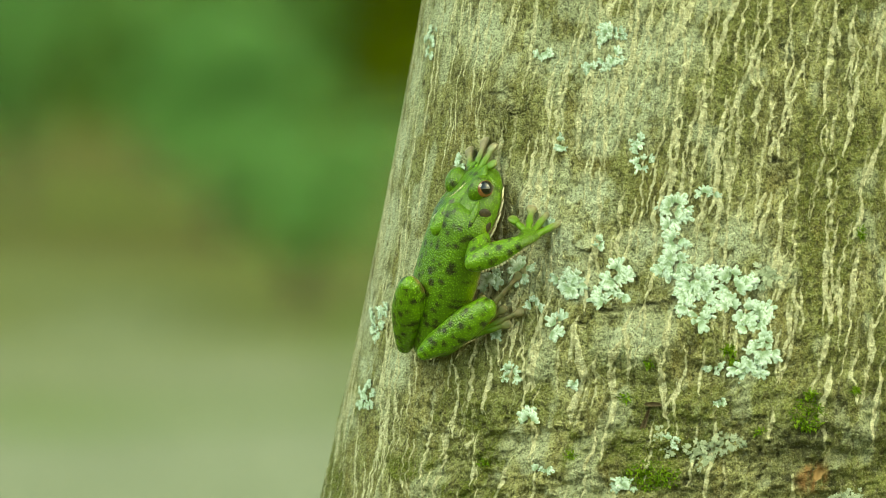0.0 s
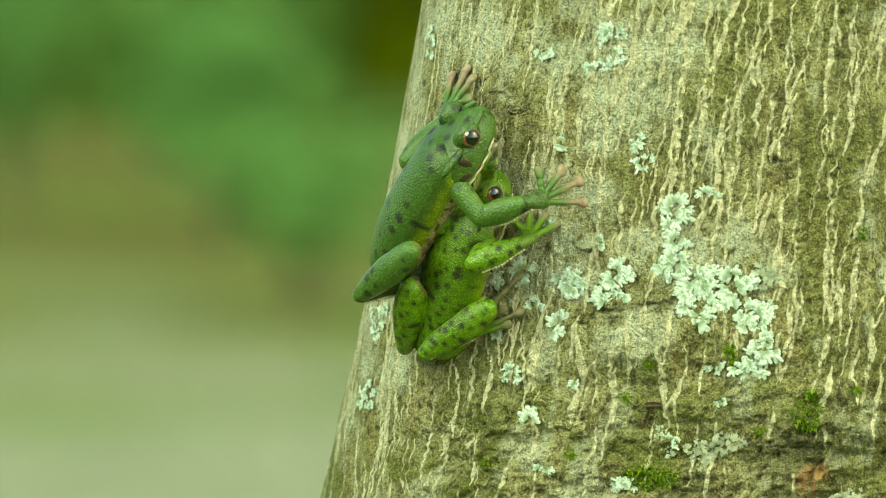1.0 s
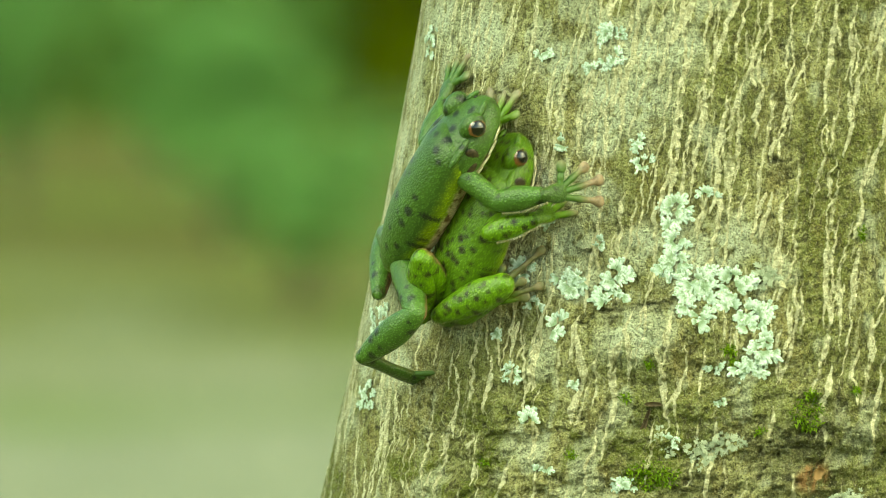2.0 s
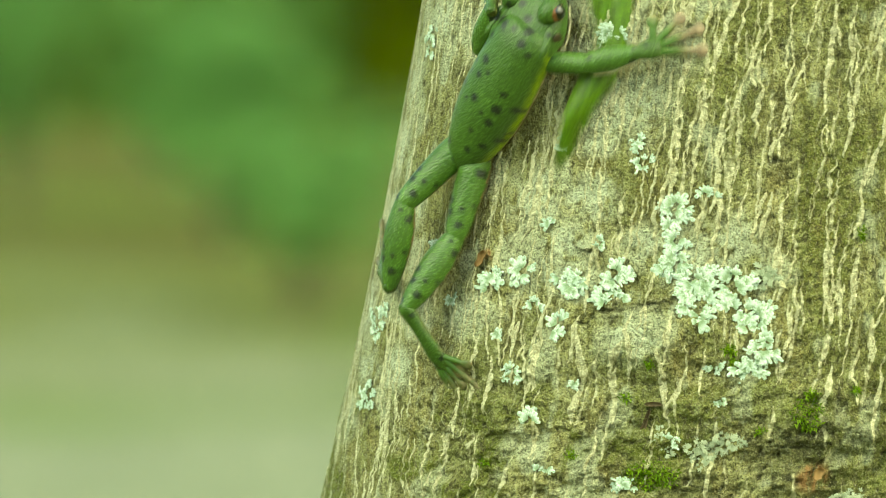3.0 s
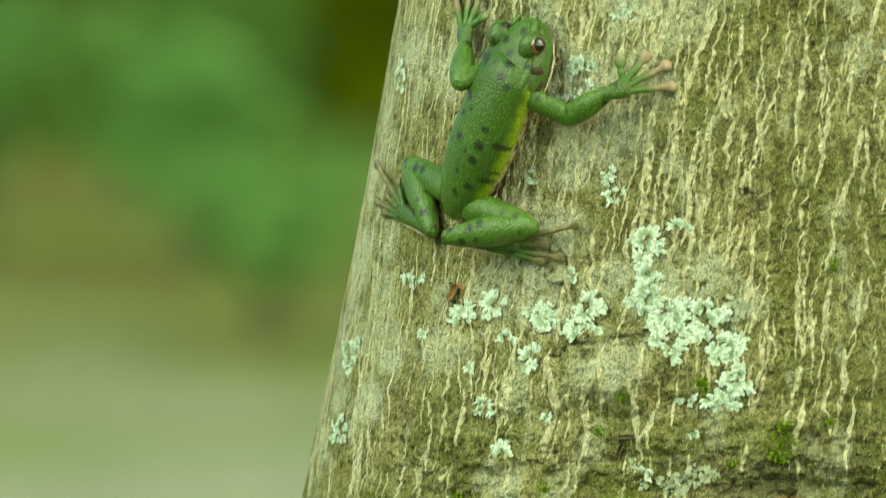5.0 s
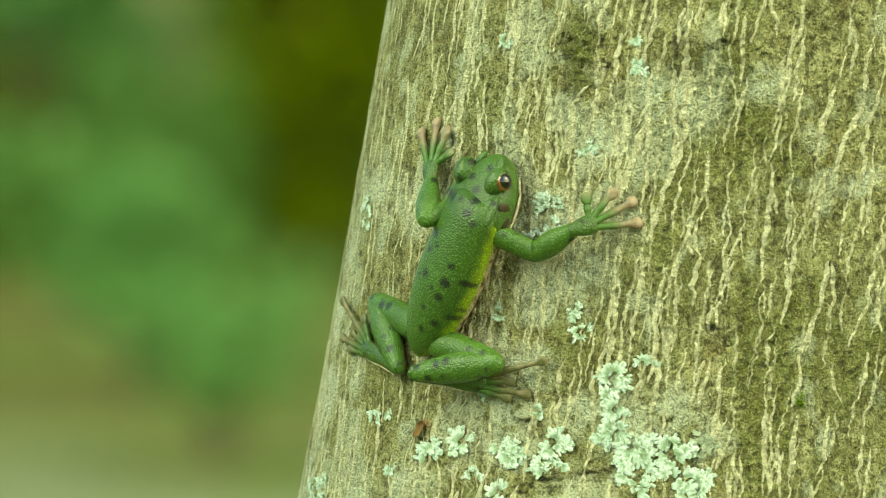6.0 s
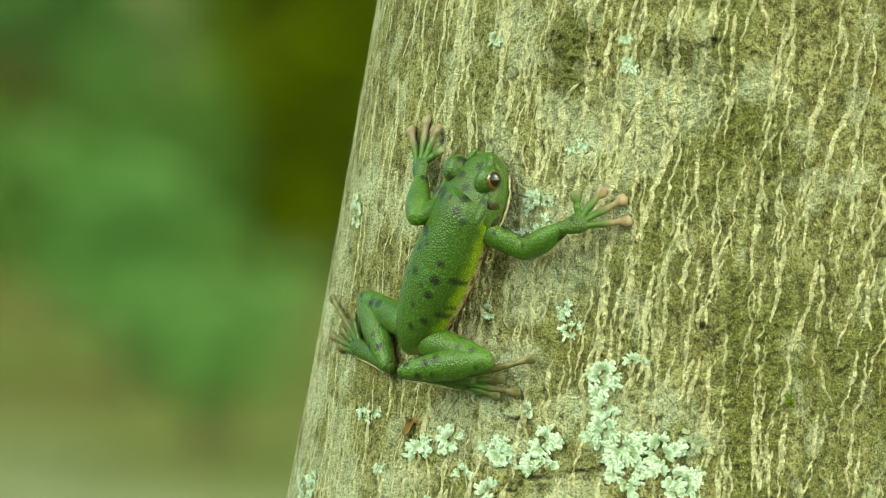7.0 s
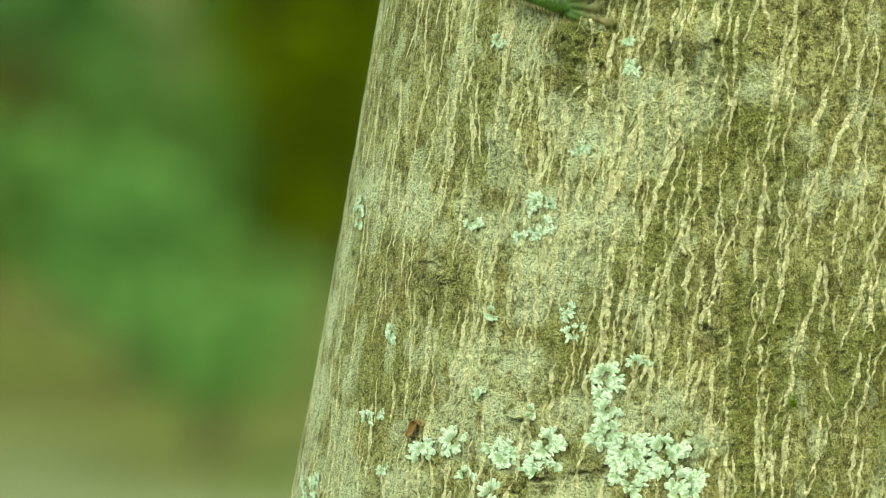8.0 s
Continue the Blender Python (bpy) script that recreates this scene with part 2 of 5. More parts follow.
STREAKS_B = (
    (91.6, 100.2, 89.4, 79.8, 0.49), (99.3, 97.7, 96.3, 75.7, 0.39), (101.0, 117.2, 99.8, 109.8, 0.59), (119.9, 134.2, 116.4, 113.8, 0.59), (126.7, 118.7, 122.0, 104.0, 0.59), (138.2, 129.9, 135.8, 114.5, 0.69),
    (135.8, 114.5, 126.9, 93.4, 0.79), (140.3, 118.5, 133.6, 87.6, 0.59), (111.9, 96.0, 110.5, 82.1, 0.39), (124.1, 95.1, 120.8, 71.4, 0.49), (87.0, 82.2, 88.2, 70.8, 0.59), (130.6, 77.0, 128.9, 70.6, 0.49),
    (74.4, 70.3, 70.9, 51.4, 0.59), (80.5, 68.7, 76.1, 31.1, 0.89), (89.0, 71.1, 86.1, 56.4, 0.79), (98.3, 69.5, 96.9, 57.2, 0.49), (114.6, 70.2, 111.6, 51.4, 0.59), (111.6, 51.4, 107.4, 40.1, 0.69),
    (124.9, 69.3, 123.0, 57.0, 0.79),
)
STREAKS_C = (
    (123.0, 57.0, 117.2, 40.8, 0.79), (137.1, 66.6, 131.3, 44.7, 0.69), (141.3, 68.3, 139.1, 48.7, 0.49), (94.1, 57.2, 91.7, 49.9, 0.59), (90.4, 41.7, 86.6, 28.0, 0.59), (135.7, 43.8, 132.0, 26.8, 0.49),
    (127.1, 40.7, 127.8, 29.2, 0.39), (124.6, 26.0, 121.2, 7.5, 0.49), (107.8, 27.1, 107.2, 9.9, 0.59), (116.3, 26.1, 115.4, 9.0, 0.59), (94.7, 25.4, 93.4, 10.9, 0.59), (50.2, 41.0, 49.1, 21.7, 0.59),
    (59.5, 40.4, 58.2, 27.6, 0.69), (76.9, 38.4, 75.4, 20.6, 0.59), (90.9, 41.7, 87.3, 28.1, 0.59), (21.4, 3.8, 18.5, -6.9, 0.69), (27.0, -0.9, 25.4, -16.1, 0.69), (37.9, 2.0, 39.0, -16.3, 1.18),
    (50.7, 0.0, 47.8, -8.1, 1.08),
)
STREAKS_D = (
    (47.8, -8.1, 48.1, -24.1, 0.79), (60.6, -2.1, 61.2, -19.4, 0.89), (64.2, 4.3, 63.4, -2.0, 0.49), (-6.1, 22.8, -9.4, -2.6, 0.59), (3.7, 7.5, 2.1, -2.4, 0.49), (-12.8, -20.9, -13.1, -27.3, 0.49),
    (13.9, -11.3, 12.3, -23.4, 0.89), (9.0, -35.0, 8.6, -43.9, 0.59), (-18.2, -32.8, -19.8, -46.0, 0.39), (12.7, 6.4, 13.1, -8.1, 0.39), (107.9, -6.6, 105.4, -31.3, 0.89), (123.2, -3.9, 121.8, -16.8, 0.49),
    (38.7, -13.6, 34.7, -24.6, 0.89), (-15.3, 14.3, -18.2, 1.2, 0.39), (113.3, 16.4, 111.7, 7.0, 0.49), (99.8, 19.6, 98.2, 7.0, 0.49), (120.4, 6.9, 118.9, -5.7, 0.49), (13.8, 84.0, 11.4, 72.7, 0.59),
    (19.4, 87.5, 17.0, 74.6, 0.49),
)


def near(ARC, Z, spots, soft=0.5):
    total = np.zeros_like(Z)
    ARC = ARC + 0.007 * (fbm(ARC / 0.006, Z / 0.006, 111, 3) - 0.5)
    Z = Z + 0.007 * (fbm(ARC / 0.006, Z / 0.006, 121, 3) - 0.5)
    for x, z, w, h in spots:
        z = 0.8 + z / 1000
        turn = turn_at(x / 1000, z)
        face = max(0.3, math.cos(float(turn)))
        r = float(trunk_radius(z))
        d = np.hypot((ARC - turn * r) / (w / 1000 / face), (Z - z) / (h / 1000))
        total = np.maximum(total, step(d, 1.0 + soft, 1.0 - soft))
    return total


def stroke(field, x0, z0, x1, z1, wide, strength, seed):
    """A pale wavering streak in the bark from one place to another, tapering at both ends."""
    rows = np.searchsorted(HEIGHTS, [min(z0, z1) - 0.002, max(z0, z1) + 0.002])
    a0, a1 = float(turn_at(x0, z0)), float(turn_at(x1, z1))
    slack = (0.006 + wide) / 0.12
    cols = np.searchsorted(ANGLES, [min(a0, a1) - slack, max(a0, a1) + slack])
    part_z = GRID_Z[rows[0]:rows[1], cols[0]:cols[1]]
    if part_z.size == 0:
        return
    part_t = GRID_T[rows[0]:rows[1], cols[0]:cols[1]]
    f = (part_z - z0) / (z1 - z0)
    r = trunk_radius(part_z)
    centre = (a0 + (a1 - a0) * f) * r
    y = np.zeros_like(part_z) + seed * 3.7
    centre = centre + 0.0045 * (fbm(y, part_z / 0.011, 7 + seed, 2) - 0.5) + 0.0016 * (fbm(y, part_z / 0.0022, 19 + seed, 2) - 0.5)
    body = np.clip(1 - (2 * f - 1) ** 2, 0, 1) ** 0.5
    half = wide * body * (0.35 + 1.2 * fbm(y, part_z / 0.004, 29 + seed, 2)) + 1e-5
    away = np.abs(part_t * r - centre) / half
    here = step(away, 1.25, 0.55) * (f > 0) * (f < 1) * strength
    np.maximum(field[rows[0]:rows[1], cols[0]:cols[1]], here, out=field[rows[0]:rows[1], cols[0]:cols[1]])


def streak_field():
    field = np.zeros_like(GRID_Z)
    k = 0
    for rows in (STREAKS_A, STREAKS_B, STREAKS_C, STREAKS_D):
        for x0, z0, x1, z1, w in rows:
            k += 1
            stroke(field, x0 / 1000, 0.8 + z0 / 1000, x1 / 1000, 0.8 + z1 / 1000, w / 1000 * 1.2, 1.0, k)
    rng = random.Random(77)
    for k in range(900):
        z = rng.uniform(0.70, 0.97)
        turn = rng.uniform(radians(-100), radians(20))
        if 0.84 < z < 0.95 and k % 3 == 0:
            turn = rng.uniform(radians(-55), radians(-5))
        if z < 0.78 and turn > radians(-45) and rng.random() < 0.55:
            continue
        r = float(trunk_radius(z))
        x = float(trunk_axis(z)) + r * math.sin(turn)
        length = rng.uniform(0.009, 0.034)
        drift = rng.gauss(0.14, 0.05) * length
        stroke(field, x + drift / 2, z + length / 2, x - drift / 2, z - length / 2, rng.uniform(0.00035, 0.0008), rng.uniform(0.35, 0.95), 200 + k)
    return field


def bark_fields(ARC, Z):
    """Relief (metres) and stains over the unrolled trunk."""
    lean = ARC + 0.006 * (fbm(ARC * 12, Z * 14, 9) - 0.5) * 4
    ragged = 0.45 + 0.8 * fbm(ARC / 0.0009, Z / 0.0016, 55, 3)
    streak = np.clip(streak_field() * ragged * 1.25, 0, 1)
    worn = near(ARC, Z, KNOTS, 0.6)
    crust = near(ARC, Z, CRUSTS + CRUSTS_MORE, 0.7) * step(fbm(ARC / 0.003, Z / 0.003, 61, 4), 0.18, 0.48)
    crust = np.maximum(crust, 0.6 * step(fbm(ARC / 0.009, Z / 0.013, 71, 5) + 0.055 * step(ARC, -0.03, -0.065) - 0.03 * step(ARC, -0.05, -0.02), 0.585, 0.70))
    low = step(Z, 0.812, 0.765)
    algae = np.maximum(near(ARC, Z, MOSSY, 0.7), low * step(fbm(ARC / 0.016, Z / 0.010, 81, 5), 0.43, 0.62))
    algae = np.maximum(algae, (0.4 + 0.3 * step(ARC, -0.05, -0.02)) * step(fbm(ARC / 0.02, Z / 0.035, 83, 4) + 0.06 * step(ARC, -0.05, -0.02), 0.54, 0.72))
    wrinkle = fbm(lean / 0.014, Z / 0.0040, 91, 4)
    crack = np.abs(wrinkle - 0.5) * 2
    fissure = step(crack, 0.07, 0.0) * (0.08 + 0.92 * step(Z, 0.79, 0.765)) * step(fbm(ARC / 0.03, Z / 0.02, 95), 0.40, 0.60)
    pits = step(fbm(lean / 0.0014, Z / 0.0017, 99, 3), 0.40, 0.24)
    rings = near(ARC, Z, CRACKS, 0.6) * step(fbm(ARC / 0.003, Z / 0.0012, 103, 3), 0.35, 0.6)
    dark = np.clip(0.7 * fissure + 0.6 * pits * (1 - streak) + 0.65 * rings + 0.6 * worn * fbm(ARC / 0.002, Z / 0.002, 107), 0, 1)
    relief = 0.0001 + 0.0030 * (fbm(ARC / 0.045, Z / 0.05, 3, 3) - 0.5) + 0.0020 * (fbm(lean / 0.006, Z / 0.010, 7, 4) - 0.5)
    relief += 0.00035 * streak - 0.0006 * fissure - 0.0003 * pits - 0.0012 * rings
    relief += low * (0.0062 * (fbm(lean / 0.018, Z / 0.0060, 14, 5) - 0.5) + 0.0034 * (fbm(lean / 0.004, Z / 0.0024, 16, 3) - 0.5))
    relief += worn * (0.0018 * (fbm(ARC / 0.005, Z / 0.0022, 13, 4) - 0.35))
    relief += 0.0010 * (fbm(ARC / 0.0013, Z / 0.0014, 15, 3) - 0.5)
    relief += 0.003 * near(ARC, Z, BULGES, 0.9)
    relief += 0.0012 * algae * fbm(ARC / 0.0012, Z / 0.0012, 17, 2)
    rust = near(ARC, Z, RUSTY, 0.6)
    relief = (relief - 0.0003) * (0.15 + 0.85 * step(np.abs(ARC / trunk_radius(Z) + radians(90)), radians(14), radians(52)))
    dark = np.clip(dark + 0.45 * low * step(ARC, -0.085, -0.02) * step(fbm(ARC / 0.010, Z / 0.006, 141, 4), 0.38, 0.62), 0, 1)
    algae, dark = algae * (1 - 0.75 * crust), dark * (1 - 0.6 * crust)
    streak = streak * (1 - 0.4 * worn) * (1 - 0.5 * algae)
    return relief, streak, crust, algae, dark, rust


def grid_angles():
    dense = np.linspace(radians(-104), radians(22), 860)
    rest = np.linspace(radians(22), radians(256), 60)[1:-1]
    return np.concatenate([dense, rest])


def grid_heights():
    below = np.linspace(-0.1, 0.715, 60)[:-1]
    dense = np.linspace(0.715, 0.955, 720)
    above = np.linspace(0.955, 4.6, 120)[1:]
    return np.concatenate([below, dense, above])


ANGLES, HEIGHTS = grid_angles(), grid_heights()
GRID_T, GRID_Z = np.meshgrid(ANGLES, HEIGHTS)
FIELDS = bark_fields(GRID_T * trunk_radius(GRID_Z), GRID_Z)
RELIEF = FIELDS[0]


def on_trunk(turn, z, lift=0.0):
    """A place on the bark and the way out of it."""
    turn, z = float(turn), float(z)
    i = int(np.clip(np.searchsorted(HEIGHTS, z), 0, len(HEIGHTS) - 1))
    j = int(np.clip(np.searchsorted(ANGLES, turn), 0, len(ANGLES) - 1))
    r = float(trunk_radius(z))
    out = Vector((math.sin(turn), -math.cos(turn) / FLAT, 0.0)).normalized()
    return Vector((trunk_axis(z) + r * math.sin(turn), AXIS_Y - FLAT * r * math.cos(turn), z)) + float(RELIEF[i, j] + lift) * out, out


def front(x, z, lift=0.0):
    """The same, by x and height on the side that faces the camera (millimetres; z from 800)."""
    z = 0.8 + z / 1000
    return on_trunk(float(turn_at(x / 1000, z)), z, lift)


def build_trunk():
    R = trunk_radius(GRID_Z)
    nx, ny = np.sin(GRID_T), -np.cos(GRID_T) / FLAT
    long = np.hypot(nx, ny)
    X = trunk_axis(GRID_Z) + R * np.sin(GRID_T) + RELIEF * nx / long
    Y = AXIS_Y - FLAT * R * np.cos(GRID_T) + RELIEF * ny / long
    rows, cols = X.shape
    verts = np.stack([X, Y, GRID_Z], -1).reshape(-1, 3)
    idx = np.arange(rows * cols).reshape(rows, cols)
    right = np.roll(idx, -1, axis=1)
    quads = np.stack([idx[:-1], right[:-1], right[1:], idx[1:]], -1).reshape(-1, 4)
    me = bpy.data.meshes.new("stem")
    me.vertices.add(len(verts))
    me.vertices.foreach_set("co", verts.astype(np.float32).ravel())
    me.loops.add(quads.size)
    me.loops.foreach_set("vertex_index", quads.astype(np.int32).ravel())
    me.polygons.add(len(quads))
    me.polygons.foreach_set("loop_start", np.arange(0, quads.size, 4, dtype=np.int32))
    me.update(calc_edges=True)
    me.polygons.foreach_set("use_smooth", np.ones(len(quads), dtype=bool))
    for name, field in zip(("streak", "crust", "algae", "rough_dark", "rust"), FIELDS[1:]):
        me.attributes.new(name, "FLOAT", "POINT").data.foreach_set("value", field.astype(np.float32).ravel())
    me.materials.append(BARK)
    return me


tree = new("tree")
tagged(tree, "leaning tree trunk with streaked grey-green lichen-spotted bark", "tree")
stem = new("trunk", build_trunk())
stem.parent = tree


# ---- forest floor and what grows on it ----
def build_ground():
    n = 80
    side = np.concatenate([-np.geomspace(300, 6, 20), np.linspace(-5.5, 5.5, n), np.geomspace(6, 300, 20)])
    X, Y = np.meshgrid(side, side + 10)
    Zg = 0.10 * (fbm(X / 2.5 + 50, Y / 2.5 + 50, 301, 3) - 0.5) + 0.05 * np.exp(-(X ** 2 + Y ** 2) / 0.5)
    rows, cols = X.shape
    verts = np.stack([X, Y, Zg], -1).reshape(-1, 3)
    idx = np.arange(rows * cols).reshape(rows, cols)
    quads = np.stack([idx[:-1, :-1], idx[:-1, 1:], idx[1:, 1:], idx[1:, :-1]], -1).reshape(-1, 4)
    ob = mesh_of("ground", verts.tolist(), quads.tolist(), GROUND)
    return tagged(ob, "brown leaf-littered forest floor with green patches", "ground", kind="structure")


def add_leaf(verts, faces, base, way, up, length, width):
    """A pointed leaf, folded a little along its rib."""
    side = way.cross(up).normalized()
    n = len(verts)
    lift = up * width * 0.25
    mid = base + way * length * 0.45
    verts += [base, mid - side * width * 0.5 + lift, base + way * length - up * length * 0.15, mid + side * width * 0.5 + lift, mid]
    faces += [(n, n + 4, n + 1), (n + 4, n + 2, n + 1), (n, n + 3, n + 4), (n + 4, n + 3, n + 2)]


def random_way(rng, flat=0.6):
    a = rng.uniform(0, 2 * math.pi)
    return Vector((math.cos(a), math.sin(a), rng.uniform(-flat, flat))).normalized()


def add_stick(verts, faces, a, b, ra, rb, sides=6):
    way = (b - a).normalized()
    u = way.orthogonal().normalized()
    v = way.cross(u)
    n = len(verts)
    for p, r in ((a, ra), (b, rb)):
        for k in range(sides):
            w = 2 * math.pi * k / sides
            verts.append(p + r * (math.cos(w) * u + math.sin(w) * v))
    for k in range(sides):
        j = (k + 1) % sides
        faces.append((n + k, n + j, n + sides + j, n + sides + k))
    faces.append(tuple(range(n + sides, n + 2 * sides)))


def shrub(x, y, height, spread, leaves, leaf, mat, label, seed, low=0.25):
    """A low bush: stems from the ground, leaves in loose clumps along them."""
    rng = random.Random(seed)
    root = new("shrub")
    root.location = (x, y, 0)
    tagged(root, label, "shrub", "undergrowth")
    lv, lf = [], []
    stems = max(4, int(leaves / 90))
    for k in range(stems):
        top = Vector((rng.gauss(0, spread * 0.6), rng.gauss(0, spread * 0.6), height * rng.uniform(0.55, 1.05)))
        mid = Vector((top.x * 0.35, top.y * 0.35, top.z * 0.5))
        sv, sf = [], []
        add_stick(sv, sf, Vector((top.x * 0.08, top.y * 0.08, -0.06)), mid, 0.006, 0.004)
        add_stick(sv, sf, mid, top, 0.004, 0.0015)
        mesh_of("stem", sv, sf, TWIG, root)
        for j in range(leaves // stems):
            f = rng.uniform(low, 1.0)
            p = mid.lerp(top, f) + Vector((rng.gauss(0, 1), rng.gauss(0, 1), rng.gauss(0, 0.7))) * spread * 0.28
            p.z = max(p.z, 0.02)
            add_leaf(lv, lf, p, random_way(rng, 0.4), Vector((rng.gauss(0, 0.3), rng.gauss(0, 0.3), 1)).normalized(), leaf * rng.uniform(0.7, 1.3), leaf * 0.5)
    mesh_of("crown", lv, lf, mat, root, False)
    return root


def forest_tree(x, y, r, height, seed, bark, leaf_mat, label):
    """Tapered trunk, limbs that fork, and a loose crown of leaves."""
    rng = random.Random(seed)
    root = new("tree")
    root.location = (x, y, 0)
    tagged(root, label, "tree", "trees of the wood")
    tv, tf, lv, lf = [], [], [], []
    pts = [Vector((0, 0, -0.1))]
    for k in range(1, 11):
        pts.append(Vector((rng.gauss(0, 0.04) * k / 4, rng.gauss(0, 0.04) * k / 4, height * 0.8 * k / 10)))
    for k in range(10):
        add_stick(tv, tf, pts[k], pts[k + 1], r * (1.25 if k == 0 else 1 - 0.08 * k), r * (1 - 0.08 * (k + 1)), 10)
    for k in range(14):
        base = pts[rng.randint(5, 10)]
        a = rng.uniform(0, 2 * math.pi)
        reach = rng.uniform(0.8, 2.0)
        tip = base + Vector((math.cos(a) * reach, math.sin(a) * reach, rng.uniform(0.4, 1.5)))
        elbow = base.lerp(tip, 0.5) + Vector((0, 0, -0.15))
        add_stick(tv, tf, base, elbow, r * 0.35, r * 0.2)
        add_stick(tv, tf, elbow, tip, r * 0.2, r * 0.06)
        for j in range(60):
            p = elbow.lerp(tip, rng.uniform(0.1, 1.2)) + Vector((rng.gauss(0, 1), rng.gauss(0, 1), rng.gauss(0, 0.7))) * 0.38
            add_leaf(lv, lf, p, random_way(rng), Vector((rng.gauss(0, 0.5), rng.gauss(0, 0.5), 1)).normalized(), rng.uniform(0.09, 0.16), 0.07)
    mesh_of("trunk", tv, tf, bark, root)
    mesh_of("crown", lv, lf, leaf_mat, root, False)
    return root


TWIG = wood_bark_material("twig", (0.06, 0.05, 0.03), (0.16, 0.13, 0.08))
DARK_BARK = wood_bark_material("dark_bark", (0.02, 0.017, 0.012), (0.06, 0.05, 0.035))
BROWN_BARK = wood_bark_material("brown_bark", (0.10, 0.07, 0.04), (0.24, 0.18, 0.11))
BRIGHT_LEAF = leaf_material("bright_leaf", (0.145, 0.30, 0.08), (0.25, 0.44, 0.15), 0.4)
MID_LEAF = leaf_material("mid_leaf", (0.09, 0.19, 0.04), (0.17, 0.30, 0.075), 0.3)
# the wood's shade is put into these dark, opaque leaf colours
SHADED_LEAF = leaf_material("shaded_leaf", (0.082, 0.115, 0.003), (0.18, 0.235, 0.007), 0.0, 0.02)

build_ground()
# x, y, height, spread, leaves, leaf length
for k, (x, y, h, s, n, l) in enumerate(((-0.36, 9.4, 0.37, 0.17, 700, 0.06), (-0.20, 8.3, 0.26, 0.14, 500, 0.05), (-0.70, 9.6, 0.42, 0.10, 260, 0.05),
                                         (-0.60, 14.5, 0.66, 0.26, 700, 0.08), (-1.0, 13.6, 0.5, 0.2, 400, 0.08))):
    shrub(x, y, h, s, n, l, BRIGHT_LEAF, "low bright green leafy shrub on the forest floor", 400 + k)
for k, (x, y, h, s, n, l) in enumerate(((-0.52, 10.6, 0.40, 0.16, 420, 0.06), (-0.40, 12.4, 0.42, 0.18, 500, 0.07))):
    shrub(x, y, h, s, n, l, MID_LEAF, "low mid-green leafy shrub on the forest floor", 420 + k)
for k in range(14):
    shrub(-2.6 + 0.27 * k + 0.05 * math.sin(k * 5.0), 17.2 + 0.9 * math.sin(k * 2.1), 1.1, 0.30, 420, 0.09, SHADED_LEAF, "dense dark olive-green bush in the shade", 430 + k, -0.9)
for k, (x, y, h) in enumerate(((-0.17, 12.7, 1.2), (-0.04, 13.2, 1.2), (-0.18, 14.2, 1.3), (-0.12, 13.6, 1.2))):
    shrub(x, y, h, 0.18, 800, 0.08, SHADED_LEAF, "dark olive-green bush in the shade", 450 + k, -0.95)
forest_tree(-0.45, 15.9, 0.075, 7.5, 501, BROWN_BARK, SHADED_LEAF, "slender brown-barked tree behind the undergrowth")
forest_tree(-1.00, 19.5, 0.09, 8.0, 502, DARK_BARK, SHADED_LEAF, "dark-barked tree deep in the wood")
forest_tree(0.9, 16.0, 0.12, 8.0, 503, BROWN_BARK, SHADED_LEAF, "brown-barked tree behind the undergrowth")
for k, a in enumerate((35, 80, 118, 160, 205, 250, 292, 330)):
    forest_tree(9.5 * math.sin(radians(a)) , 4 - 9.5 * math.cos(radians(a)), 0.13, 8.5, 510 + k, BROWN_BARK, BRIGHT_LEAF, "slender brown-barked tree of the open wood")


def crown_of_the_tree():
    """Limbs and leaves of the near tree, high above."""
    rng = random.Random(640)
    lv, lf = [], []
    for k in range(9):
        z = rng.uniform(3.0, 4.5)
        a = rng.uniform(0, 2 * math.pi)
        base = Vector((trunk_axis(z), AXIS_Y, z))
        tip = base + Vector((math.cos(a), math.sin(a), rng.uniform(0.3, 0.9))) * rng.uniform(0.9, 1.7)
        bv, bf = [], []
        add_stick(bv, bf, base, tip, 0.03, 0.008, 8)
        mesh_of("limb", bv, bf, BROWN_BARK, tree)
        for j in range(70):
            p = base.lerp(tip, rng.uniform(0.3, 1.15)) + Vector((rng.gauss(0, 1), rng.gauss(0, 1), rng.gauss(0, 0.7))) * 0.3
            add_leaf(lv, lf, p, random_way(rng), Vector((rng.gauss(0, 0.5), rng.gauss(0, 0.5), 1)).normalized(), rng.uniform(0.08, 0.14), 0.06)
    mesh_of("crown", lv, lf, MID_LEAF, tree, False)


crown_of_the_tree()


# ---- lichens and moss on the bark ----
def fan_edge(rng, fingers, spread, deep):
    """The rim of a lobed fan, by angle: rounded fingers of uneven length with narrow clefts between them."""
    tips = []
    for k in range(fingers):
        centre = spread * ((k + 0.5) / fingers * 2 - 1) + rng.uniform(-0.08, 0.08)
        reach = rng.uniform(0.5, 1.0) * (1 - 0.3 * abs(centre / spread) ** 2)
        tips.append((centre, spread / fingers * rng.uniform(0.72, 1.1), reach))
    rim = []
    steps = fingers * 8
    for k in range(steps + 1):
        a = spread * 1.08 * (k / steps * 2 - 1)
        r = deep
        for centre, half, reach in tips:
            f = (a - centre) / half
            if abs(f) < 1:
                r = max(r, deep * 0.8 + (reach - deep * 0.8) * (1 - f * f) ** 0.48 * (1 - 0.10 * math.exp(-(f / 0.22) ** 2)))
        rim.append((a, r + rng.uniform(-0.012, 0.012)))
    return rim


